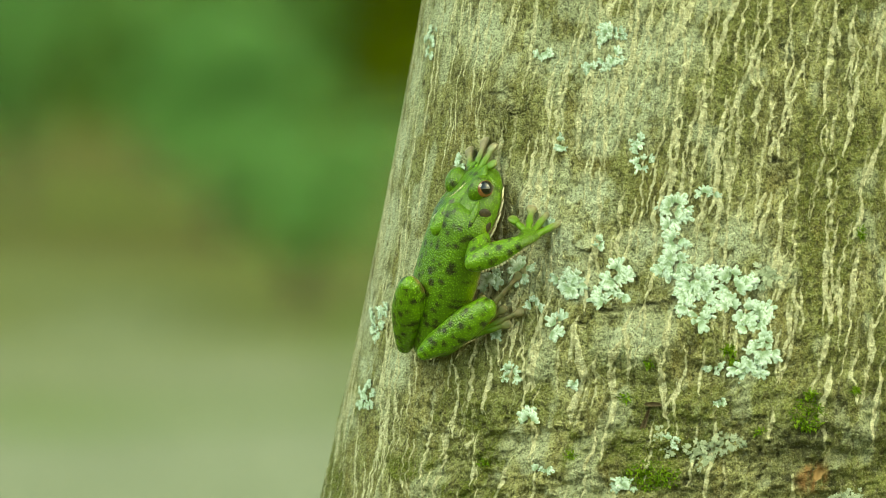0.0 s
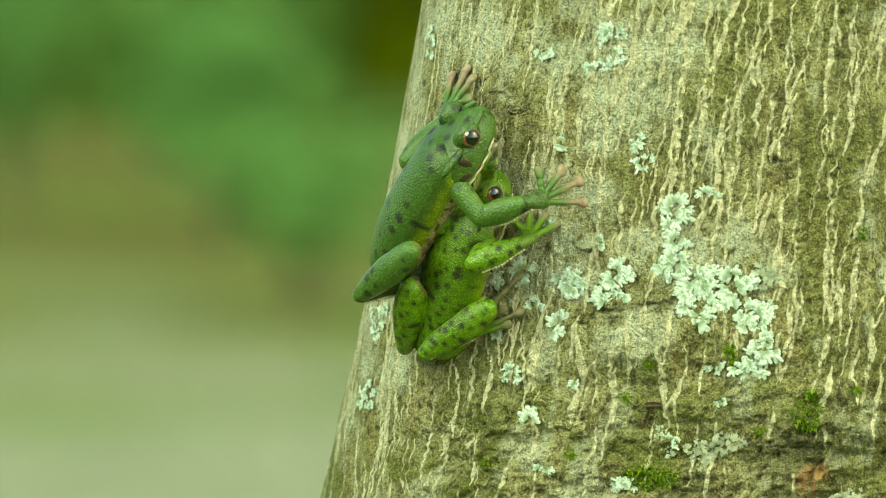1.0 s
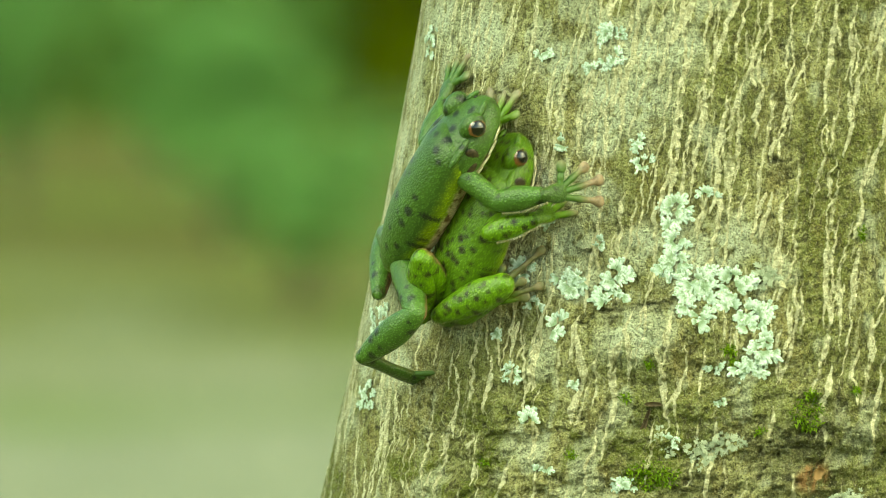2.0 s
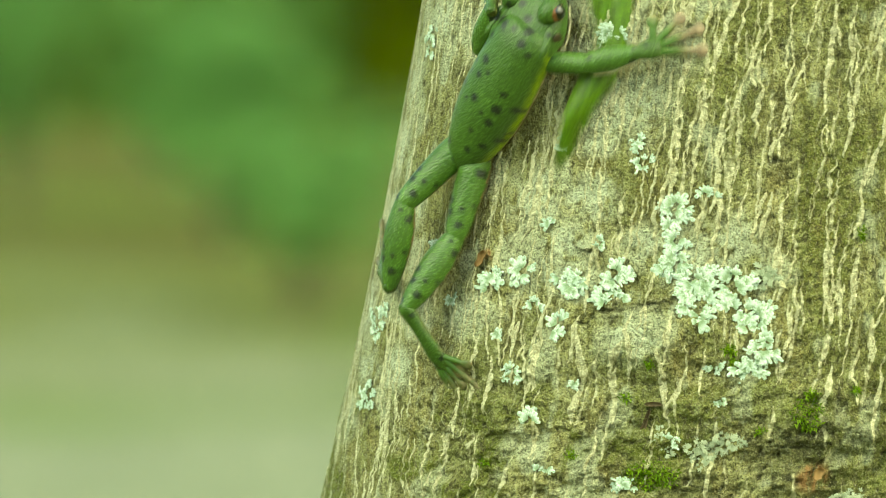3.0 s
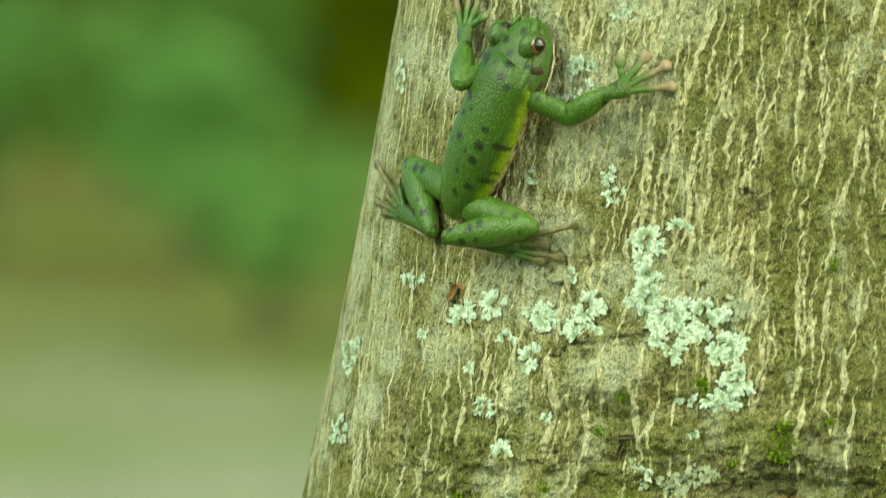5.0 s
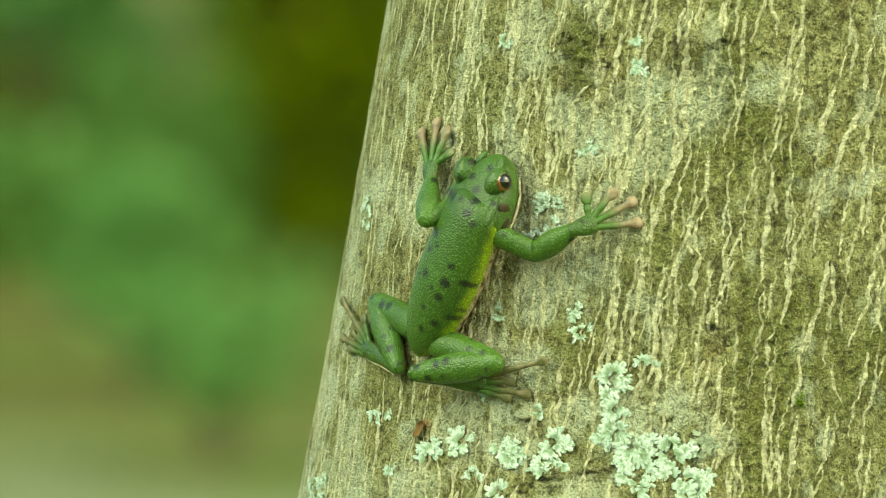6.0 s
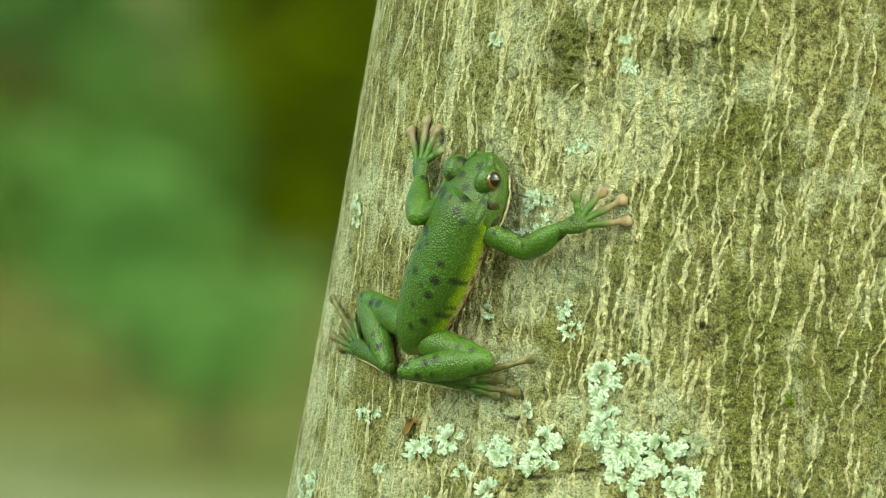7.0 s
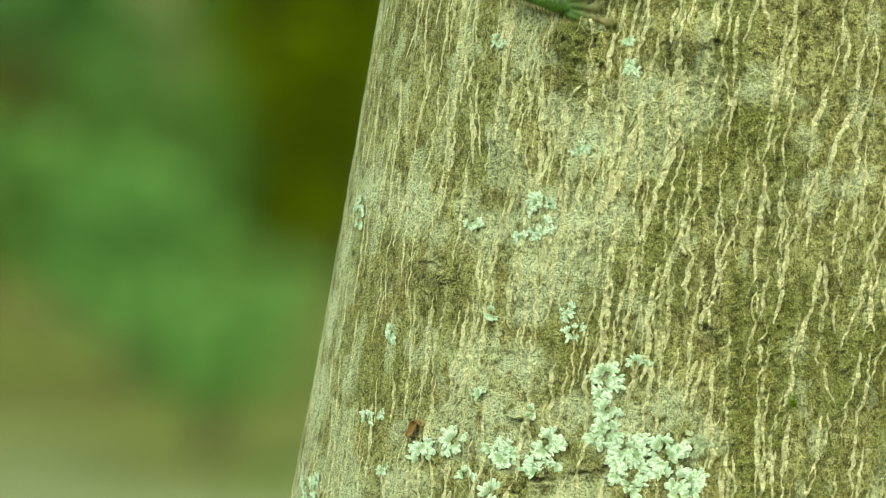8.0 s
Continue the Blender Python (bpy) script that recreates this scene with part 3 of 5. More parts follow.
def lobe_meshes(mat, thin):
    """Fans 1 unit long, to be scaled: foot at 0, tips along y, top along z."""
    made = []
    for k in range(16):
        rng = random.Random(60 + k)
        rim = fan_edge(rng, rng.choice((3, 4, 4, 5)), rng.uniform(1.15, 1.7) * (0.6 + 0.4 * thin), 0.36 * thin + 0.04)
        lift, wave, turn = rng.uniform(0.02, 0.16), rng.uniform(0.02, 0.07), rng.uniform(0, 6)
        verts, faces = [(0, -0.12, 0.05)], []
        m = len(rim)
        for share, up, drop in ((0.45, 0.10, 0.0), (0.86, 0.13, 0.0), (1.0, 0.07, 0.0), (0.97, -0.03, 0.05)):
            for a, r in rim:
                q = r * share
                z = up + lift * q * q + wave * math.sin(5 * a + turn) * q - drop
                verts.append((math.sin(a) * q, math.cos(a) * q - 0.12 * (1 - share), z))
        for j in range(m - 1):
            faces.append((0, 2 + j, 1 + j))
            for ring in range(3):
                c = 1 + ring * m + j
                faces.append((c, c + 1, c + m + 1, c + m))
        me = bpy.data.meshes.new("lobe")
        me.from_pydata(verts, [], faces)
        me.materials.append(mat)
        me.polygons.foreach_set("use_smooth", [True] * len(me.polygons))
        made.append(me)
    return made


def lichen_patch(x, z, w, h, meshes, label, seed, lobe=(0.0026, 0.0048), density=0.62):
    """A rosette of overlapping lobed fans lying on the bark (millimetres; z from 800)."""
    rng = random.Random(seed)
    turn0 = float(turn_at(x / 1000, 0.8 + z / 1000))
    face = max(0.35, math.cos(turn0))
    r = float(trunk_radius(0.8 + z / 1000))
    lw, lh = w / 1000 / face, h / 1000
    centre, _ = front(x, z)
    root = new("lichen_patch")
    root.location = centre
    tagged(root, label, "lichen", "lichens on the trunk")
    for k in range(max(5, int(density * w * h / 0.62))):
        a, d = rng.uniform(0, 2 * math.pi), math.sqrt(rng.uniform(0, 1))
        d *= 1.0 + 0.25 * math.sin(3 * a + seed) + 0.15 * math.sin(7 * a + 2 * seed)
        d *= 0.78
        u, v = math.cos(a) * d, math.sin(a) * d
        p, out = on_trunk(turn0 + u * lw / r, 0.8 + z / 1000 + v * lh)
        way = (math.atan2(v * lh - 0.3 * lh, u * lw) if d > 0.3 else rng.uniform(0, 2 * math.pi)) + rng.gauss(0, 0.8)
        right0 = Vector((0, 0, 1)).cross(out).normalized()
        up = out.cross(right0)
        ahead = (right0 * math.cos(way) + up * math.sin(way) + out * rng.uniform(-0.02, 0.12)).normalized()
        length = rng.uniform(*lobe)
        piece = new("lobe", rng.choice(meshes))
        piece.parent = root
        piece.matrix_basis = basis(p - centre + out * rng.uniform(0.0001, 0.0005), ahead, out) @ Matrix.Diagonal((length * rng.uniform(0.85, 1.1), length, length * 0.45, 1))
    return root


def basis(origin, way, up):
    y = way.normalized()
    x = y.cross(up).normalized()
    z = x.cross(y)
    m = Matrix((x, y, z)).transposed().to_4x4()
    m.translation = origin
    return m


def moss_tuft(x, z, w, h, seed):
    """A cushion of short pointed leaves."""
    rng = random.Random(seed)
    verts, faces = [], []
    for k in range(int(40 + w * h * 14)):
        a, d = rng.uniform(0, 2 * math.pi), math.sqrt(rng.uniform(0, 1))
        p, out = front(x + w * d * math.cos(a), z + h * d * math.sin(a))
        way = (out * rng.uniform(0.3, 1.0) + Vector((rng.gauss(0, 0.6), rng.gauss(0, 0.3), rng.gauss(-0.2, 0.6)))).normalized()
        add_leaf(verts, faces, p - out * 0.0003, way, way.orthogonal().normalized(), rng.uniform(0.0009, 0.0020), 0.0006)
    ob = mesh_of("moss_tuft", verts, faces, MOSS, None, False)
    return tagged(ob, "small bright green moss cushion growing on the bark", "moss", "moss on the trunk")


def old_lichen_material():
    m, nt, b = material("old_lichen", 0.92, 0.12)
    each = nt.nodes.new("ShaderNodeObjectInfo").outputs["Random"]
    nt.links.new(mix(nt, each, (0.30, 0.34, 0.22), (0.54, 0.57, 0.42)), b.inputs["Base Color"])
    return m


MOSS = leaf_material("moss", (0.13, 0.23, 0.012), (0.36, 0.50, 0.05), 0.3)
OLD_LICHEN = old_lichen_material()
LEAFY = (
    (65.1, 35.8, 4.7, 4.1), (65.3, 27.9, 3.5, 2.8), (64.4, 20.8, 5.0, 4.4), (71.4, 15.4, 5.7, 5.7), (68.3, 11.4, 3.5, 3.1), (71.8, 6.4, 3.1, 2.5),
    (81.7, 16.3, 4.1, 4.1), (79.3, 10.0, 4.1, 2.8), (87.2, 6.1, 6.0, 3.8), (90.4, -1.8, 4.4, 3.8), (86.4, -7.3, 5.0, 3.1), (36.8, 15.2, 4.7, 3.5),
    (48.9, 17.2, 3.5, 4.4), (46.3, 11.6, 5.7, 2.5), (23.0, 18.1, 3.1, 3.1), (13.5, 14.1, 3.8, 3.5), (32.0, 2.4, 1.9, 3.1), (25.2, -23.0, 3.1, 2.2),
)
SPARSE = (
    (47.1, 84.9, 5.4, 2.8), (47.8, 78.1, 4.1, 2.8), (41.5, 75.6, 2.5, 1.9), (28.9, 79.1, 3.5, 1.3), (55.2, 54.6, 2.2, 2.5), (56.2, 49.4, 2.5, 2.2),
    (34.0, 53.9, 1.7, 1.7), (25.7, 8.4, 2.2, 1.9), (19.3, -11.2, 2.8, 2.2), (36.9, -13.2, 1.1, 0.8), (-21.8, -22.2, 3.1, 4.7), (-18.2, 0.4, 3.5, 5.4),
)
SPARSE_MORE = (
    (73.8, 40.7, 2.8, 1.7), (43.6, 26.5, 1.4, 2.8), (29.7, 32.0, 2.2, 1.9), (50.2, -41.2, 5.4, 1.9), (28.0, -37.7, 3.5, 1.3), (76.2, -8.3, 2.2, 1.6),
    (77.3, -17.2, 2.2, 1.3), (64.4, -28.5, 1.9, 1.6), (73.7, 122.8, 2.8, 3.1), (59.4, 100.9, 3.8, 1.3), (36.9, 130.7, 1.9, 1.9), (-3.3, 80.3, 1.9, 5.4),
    (72.2, 131.5, 1.6, 1.1), (-1.3, 23.1, 2.2, 1.3), (5.3, 46.4, 1.3, 2.5), (2.6, 8.5, 1.6, 1.3), (15.4, -0.1, 1.6, 1.6), (0.2, 24.5, 2.8, 1.3),
)
BRANCHED = (
    (73.0, -31.2, 5.7, 4.4), (79.3, -28.7, 5.7, 3.1), (89.9, 18.0, 4.7, 4.1), (60.4, -26.7, 1.6, 2.2), (113.4, -43.7, 6.3, 2.2), (62.8, -31.4, 2.2, 1.6),
)
TUFTS = (
    (102.2, -20.2, 4.6, 4.6), (103.0, -14.4, 2.2, 0.9), (58.6, -38.2, 8.0, 3.9), (36.0, -33.2, 1.4, 1.1), (51.1, -16.9, 1.6, 1.3), (80.6, -2.7, 1.7, 1.4),
    (57.8, -6.7, 1.1, 0.9), (117.2, 30.3, 0.9, 1.9), (81.7, -5.8, 1.3, 0.9), (12.2, -36.4, 1.6, 0.8), (115.7, -13.6, 0.8, 0.8), (88.8, -25.5, 1.6, 0.8),
)
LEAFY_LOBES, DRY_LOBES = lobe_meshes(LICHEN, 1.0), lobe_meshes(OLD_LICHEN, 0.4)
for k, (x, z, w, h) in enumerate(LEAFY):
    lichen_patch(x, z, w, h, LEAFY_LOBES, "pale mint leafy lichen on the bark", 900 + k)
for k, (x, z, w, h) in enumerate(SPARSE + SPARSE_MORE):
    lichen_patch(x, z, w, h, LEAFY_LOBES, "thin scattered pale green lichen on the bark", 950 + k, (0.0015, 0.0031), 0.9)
for k, (x, z, w, h) in enumerate(BRANCHED):
    lichen_patch(x, z, w, h, DRY_LOBES, "dry grey-beige branching lichen on the bark", 980 + k, (0.0011, 0.0022), 2.4)
for k, (x, z, w, h) in enumerate(TUFTS):
    moss_tuft(x, z, w, h, 990 + k)


def bark_flake(x, z, w, h, lean, mat, label, seed):
    """A thin curled scale of bark standing off the stem."""
    rng = random.Random(seed)
    p, out = front(x, z)
    right = Vector((0, 0, 1)).cross(out).normalized()
    up = out.cross(right)
    verts, faces = [], []
    rows, cols = 9, 5
    for face in (0, 1):
        for i in range(rows):
            v = i / (rows - 1) * 2 - 1
            for j in range(cols):
                u = j / (cols - 1) * 2 - 1
                wide = w * math.sqrt(max(0.02, 1 - v * v)) * (1 + 0.2 * math.sin(5 * v + seed))
                curl = 0.0009 * (u * u + 0.5 * v * v) - 0.0004 * face
                verts.append(p + right * (u * wide + lean * v * h + rng.uniform(-0.0001, 0.0001)) / 1000 + up * v * h / 1000 + out * (0.0006 + curl))
    n = rows * cols
    for i in range(rows - 1):
        for j in range(cols - 1):
            a = i * cols + j
            faces += [(a, a + 1, a + cols + 1, a + cols), (n + a + cols, n + a + cols + 1, n + a + 1, n + a)]
    for i in range(rows - 1):
        for j in (0, cols - 1):
            a = i * cols + j
            faces.append((a, a + cols, n + a + cols, n + a))
    ob = mesh_of("bark_flake", verts, faces, mat)
    return tagged(ob, label, "bark flake")


DARK_FLAKE = wood_bark_material("dark_flake", (0.07, 0.05, 0.028), (0.19, 0.14, 0.08))
RUST_FLAKE = wood_bark_material("rust_flake", (0.18, 0.10, 0.04), (0.36, 0.22, 0.10))
bark_flake(56.5, -23.7, 0.7, 4.2, 0.35, DARK_FLAKE, "dark brown curled flake of bark on the trunk", 3)
bark_flake(59.0, -18.2, 2.6, 0.6, 0, DARK_FLAKE, "dark brown curled flake of bark on the trunk", 4)
bark_flake(11.7, 20.8, 1.3, 2.4, 0.5, RUST_FLAKE, "rusty orange flake of bark among the lichen", 5)
bark_flake(105.0, -36.7, 1.5, 1.8, 0.3, RUST_FLAKE, "rusty orange scar scale on the trunk", 6)


# ---- the two tree frogs: rigid pieces, jointed at shoulder, elbow, wrist, hip, knee and heel ----
def skin_material(name, back, side, spot, spot_size, spot_share, pale_from, pale=(0.50, 0.40, 0.27)):
    """Granular moist skin: green above, yellow-green on the flank, pale below, with dark spots."""
    m, nt, b = material(name, 0.33, 0.42)
    co = coords(nt)
    sep = nt.nodes.new("ShaderNodeSeparateXYZ")
    nt.links.new(co, sep.inputs[0])
    n = noise_node(nt, 300, 3, 0.6, co)
    height = calc(nt, "ADD", sep.outputs[2], calc(nt, "MULTIPLY", calc(nt, "SUBTRACT", n, 0.5), 0.004))
    hue = mix(nt, ramp(nt, noise_node(nt, 90, 3, 0.6, co), 0.3, 0.7), back, [c * 0.78 for c in back])
    col = mix(nt, ramp(nt, height, pale_from + 0.0055, pale_from + 0.002), hue, side)
    vor = node(nt, "TexVoronoi", Scale=1 / spot_size, Randomness=1.0)
    vor.voronoi_dimensions = "2D"
    warp = mix(nt, 0.0038, co, node(nt, "TexNoise", Scale=250.0).outputs["Color"])
    nt.links.new(warp, vor.inputs["Vector"])
    pick = nt.nodes.new("ShaderNodeSeparateColor")
    nt.links.new(vor.outputs["Color"], pick.inputs[0])
    limit = calc(nt, "MULTIPLY", pick.outputs[1], 0.24)
    near_spot = ramp(nt, calc(nt, "SUBTRACT", vor.outputs["Distance"], limit), 0.205, 0.14)
    chosen = calc(nt, "LESS_THAN", pick.outputs[0], spot_share)
    above = ramp(nt, height, pale_from, pale_from + 0.002)
    col = mix(nt, calc(nt, "MULTIPLY", calc(nt, "MULTIPLY", near_spot, chosen), calc(nt, "MULTIPLY", above, 0.92)), col, spot)
    under = mix(nt, ramp(nt, noise_node(nt, 420, 2, 0.5, co), 0.52, 0.62), pale, (0.14, 0.07, 0.035))
    col = mix(nt, ramp(nt, height, pale_from + 0.0012, pale_from - 0.0005), col, under)
    grains = node(nt, "TexVoronoi", Scale=1500.0, Randomness=0.85)
    nt.links.new(co, grains.inputs["Vector"])
    dots = ramp(nt, grains.outputs["Distance"], 0.14, 0.46)
    col = mix(nt, dots, mix(nt, 1.0, col, (1.62, 1.55, 1.7), "MULTIPLY"), mix(nt, 1.0, col, (0.78, 0.80, 0.74), "MULTIPLY"))
    nt.links.new(col, b.inputs["Base Color"])
    bump(nt, b, calc(nt, "SUBTRACT", 1.0, grains.outputs["Distance"]), 0.45, 0.00045)
    b.inputs["Subsurface Weight"].default_value = 0.08
    b.inputs["Subsurface Radius"].default_value = (0.002, 0.002, 0.0008)
    b.inputs["Subsurface Scale"].default_value = 0.5
    return m


def toe_material(name, a, c, green):
    m, nt, b = material(name, 0.4, 0.4)
    co = coords(nt)
    sep = nt.nodes.new("ShaderNodeSeparateXYZ")
    nt.links.new(co, sep.inputs[0])
    flesh = mix(nt, ramp(nt, noise_node(nt, 350, 3, 0.6, co), 0.35, 0.65), a, c)
    nt.links.new(mix(nt, ramp(nt, sep.outputs[1], 0.0040, 0.0115), green, flesh), b.inputs["Base Color"])
    bump(nt, b, noise_node(nt, 1500, 2, 0.5, co), 0.3, 0.0003)
    b.inputs["Subsurface Weight"].default_value = 0.15
    b.inputs["Subsurface Radius"].default_value = (0.003, 0.0015, 0.001)
    b.inputs["Subsurface Scale"].default_value = 0.5
    return m


def eye_material():
    """Red-brown iris with a dark pupil; the eye looks along its own +x."""
    m, nt, b = material("frog_eye", 0.06, 0.6)
    co = coords(nt)
    sep = nt.nodes.new("ShaderNodeSeparateXYZ")
    nt.links.new(co, sep.inputs[0])
    n = noise_node(nt, 900, 3, 0.6, co)
    iris = mix(nt, ramp(nt, n, 0.35, 0.65), (0.11, 0.04, 0.015), (0.30, 0.12, 0.045))
    pupil = ramp(nt, sep.outputs[0], 0.0017, 0.0020)
    nt.links.new(mix(nt, pupil, iris, (0.004, 0.004, 0.004)), b.inputs["Base Color"])
    b.inputs["Coat Weight"].default_value = 1.0
    b.inputs["Coat Roughness"].default_value = 0.03
    return m


def plain_material(name, a, c, scale, rough=0.5):
    m, nt, b = material(name, rough, 0.4)
    nt.links.new(mix(nt, ramp(nt, noise_node(nt, scale, 3, 0.6, coords(nt)), 0.35, 0.65), a, c), b.inputs["Base Color"])
    return m


EYE = eye_material()
LIP = plain_material("lip", (0.45, 0.38, 0.22), (0.62, 0.58, 0.42), 500)
EARDRUM = plain_material("eardrum", (0.022, 0.016, 0.008), (0.06, 0.042, 0.018), 900)
NOSTRIL = plain_material("nostril", (0.01, 0.01, 0.008), (0.02, 0.02, 0.012), 900)


def loft(bm, rings, sides=20, power=2.2):
    """Rings of (y, half width, top, bottom, x shift) in millimetres, closed at both ends."""
    loops = []
    for ring in rings:
        y, w, top, bottom = ring[:4]
        shift = ring[4] if len(ring) > 4 else 0.0
        mid, half = (top + bottom) / 2, (top - bottom) / 2
        loop = []
        for k in range(sides):
            a = 2 * math.pi * k / sides
            c, s = math.cos(a), math.sin(a)
            cx = math.copysign(abs(c) ** (2 / power), c)
            cz = math.copysign(abs(s) ** (2 / power), s)
            loop.append(bm.verts.new(((shift + w * cx) / 1000, y / 1000, (mid + half * cz) / 1000)))
        loops.append(loop)
    for a, b in zip(loops, loops[1:]):
        for k in range(sides):
            j = (k + 1) % sides
            bm.faces.new((a[k], b[k], b[j], a[j]))
    bm.faces.new(loops[0])
    bm.faces.new(list(reversed(loops[-1])))


def smooth_rings(rows, steps=5):
    """More rings between the given ones, on a smooth curve."""
    pts = [np.array(r, float) for r in rows]
    out = []
    for k in range(len(pts) - 1):
        p0, p1, p2, p3 = pts[max(k - 1, 0)], pts[k], pts[k + 1], pts[min(k + 2, len(pts) - 1)]
        for j in range(steps):
            u = j / steps
            out.append(0.5 * (2 * p1 + (p2 - p0) * u + (2 * p0 - 5 * p1 + 4 * p2 - p3) * u * u + (3 * p1 - p0 - 3 * p2 + p3) * u ** 3))
    out.append(pts[-1])
    for r in out:
        r[1] = max(r[1], 0.15)
        r[2] = max(r[2], r[3] + 0.2)
    return [tuple(r) for r in out]


def ball(bm, place, radii, turn=0.0, u=16, v=10):
    m = Matrix.Translation(Vector(place) / 1000) @ Matrix.Rotation(radians(turn), 4, "Z") @ Matrix.Diagonal((radii[0] / 1000, radii[1] / 1000, radii[2] / 1000, 1))
    bmesh.ops.create_uvsphere(bm, u_segments=u, v_segments=v, radius=1.0, matrix=m)


def bone(length, profile, flat=1.0):
    """A limb segment from 0 to length along y; profile: (share of the length, half width, half height)."""
    bm = bmesh.new()
    rows = [(f * length, w, h * flat, -h * flat, 0.0) for f, w, h in profile]
    loft(bm, smooth_rings(rows, 4), 16, 2.1)
    return bm


def toe_mesh(length, thick, pad):
    bm = bmesh.new()
    rows = [(-1.0, thick * 0.9, thick, -thick), (0, thick, thick, -thick), (length * 0.35, thick * 0.85, thick * 0.8, -thick * 0.8),
            (length * 0.5, thick, thick * 0.95, -thick * 0.8), (length * 0.8, thick * 0.75, thick * 0.7, -thick * 0.7),
            (length - pad * 0.7, thick * 0.95, thick * 0.8, -thick * 0.7), (length - pad * 0.2, pad * 0.9, thick * 0.85, -thick * 0.6),
            (length + pad * 0.5, pad, thick * 0.75, -thick * 0.6), (length + pad * 1.1, pad * 0.75, thick * 0.5, -thick * 0.5), (length + pad * 1.35, 0.2, 0.2, -0.2)]
    loft(bm, smooth_rings([(*r, 0.0) for r in rows], 3), 10, 2.1)
    return bm


SHOULDER, HIP = (8.0, 11.5, -0.5), (3.2, -25.0, 0.5)


def fore_foot(side, toe_mat, skin, parent):
    bm = bmesh.new()
    loft(bm, smooth_rings([(-2.0, 1.6, 1.4, -1.4, 0), (0, 2.0, 1.7, -1.4, 0), (3, 2.7, 1.6, -1.3, 0), (5.5, 2.6, 1.2, -1.1, 0), (6.6, 1.4, 0.6, -0.6, 0)], 4), 14)
    foot = part("front_foot", bm, skin, parent)
    for angle, start, length in ((-78, -1.2, 5.5), (-30, -1.0, 9.5), (-9, 0.0, 12.8), (12, 1.0, 12.2)):
        toe = part("toe", toe_mesh(length, 1.1, 1.65), toe_mat, foot)
        toe.location = (side * start / 1000, 0.0045, 0)
        toe.rotation_euler = (0, 0, radians(-side * angle))
    return foot


def hind_foot(side, toe_mat, skin, parent):
    bm = bmesh.new()
    loft(bm, smooth_rings([(-1.8, 1.5, 1.6, -1.4, 0), (0, 2.3, 2.1, -1.6, 0), (4, 2.2, 1.8, -1.4, 0), (9, 2.1, 1.7, -1.2, 0), (15, 2.7, 1.5, -1.2, 0), (19, 2.0, 1.0, -0.9, 0), (20.5, 0.5, 0.3, -0.3, 0)], 4), 14)
    foot = part("hind_foot", bm, skin, parent)
    fan = ((-48, -1.2, 8.0), (-24, -0.9, 19.5), (-11, 0.0, 10.0), (0, 0.8, 14.5), (7, 1.4, 9.5))
    tips = []
    for angle, start, length in fan:
        toe = part("toe", toe_mesh(length, 0.95, 1.4), toe_mat, foot)
        toe.location = (side * start / 1000, 0.016, 0)
        toe.rotation_euler = (0, 0, radians(-side * angle))
        a = radians(side * angle)
        tips.append((Vector((side * start, 16, 0)), Vector((math.sin(a), math.cos(a), 0)), length))
    bm = bmesh.new()
    for (b0, w0, l0), (b1, w1, l1) in zip(tips, tips[1:]):
        row0 = [b0 + w0 * l0 * f for f in (0.0, 0.25, 0.5, 0.72)]
        row1 = [b1 + w1 * l1 * f for f in (0.0, 0.25, 0.5, 0.72)]
        for k in range(3):
            for z in (0.25, -0.15):
                mid0, mid1 = (row0[k] + row1[k]) / 2, (row0[k + 1] + row1[k + 1]) / 2 * (0.93 if k == 2 else 1.0)
                for q in ((row0[k], row0[k + 1], mid1, mid0), (mid0, mid1, row1[k + 1], row1[k])):
                    bm.faces.new([bm.verts.new(((p.x) / 1000, p.y / 1000, z / 1000)) for p in q])
    part("webbing", bm, toe_mat, foot)
    return foot


def fringe(limb, s, edge):
    """A row of small pale warts along the outer edge of a limb; edge: places along it and its half width there."""
    bm = bmesh.new()
    y = edge[0][0]
    while y < edge[-1][0]:
        w = float(np.interp(y, [e[0] for e in edge], [e[1] for e in edge]))
        ball(bm, (s * (w + 0.12), y, 0.2), (0.45, 0.5, 0.45), 0, 6, 5)
        y += 0.95
    part("skin_fringe", bm, LIP, limb, "row of tiny cream warts")


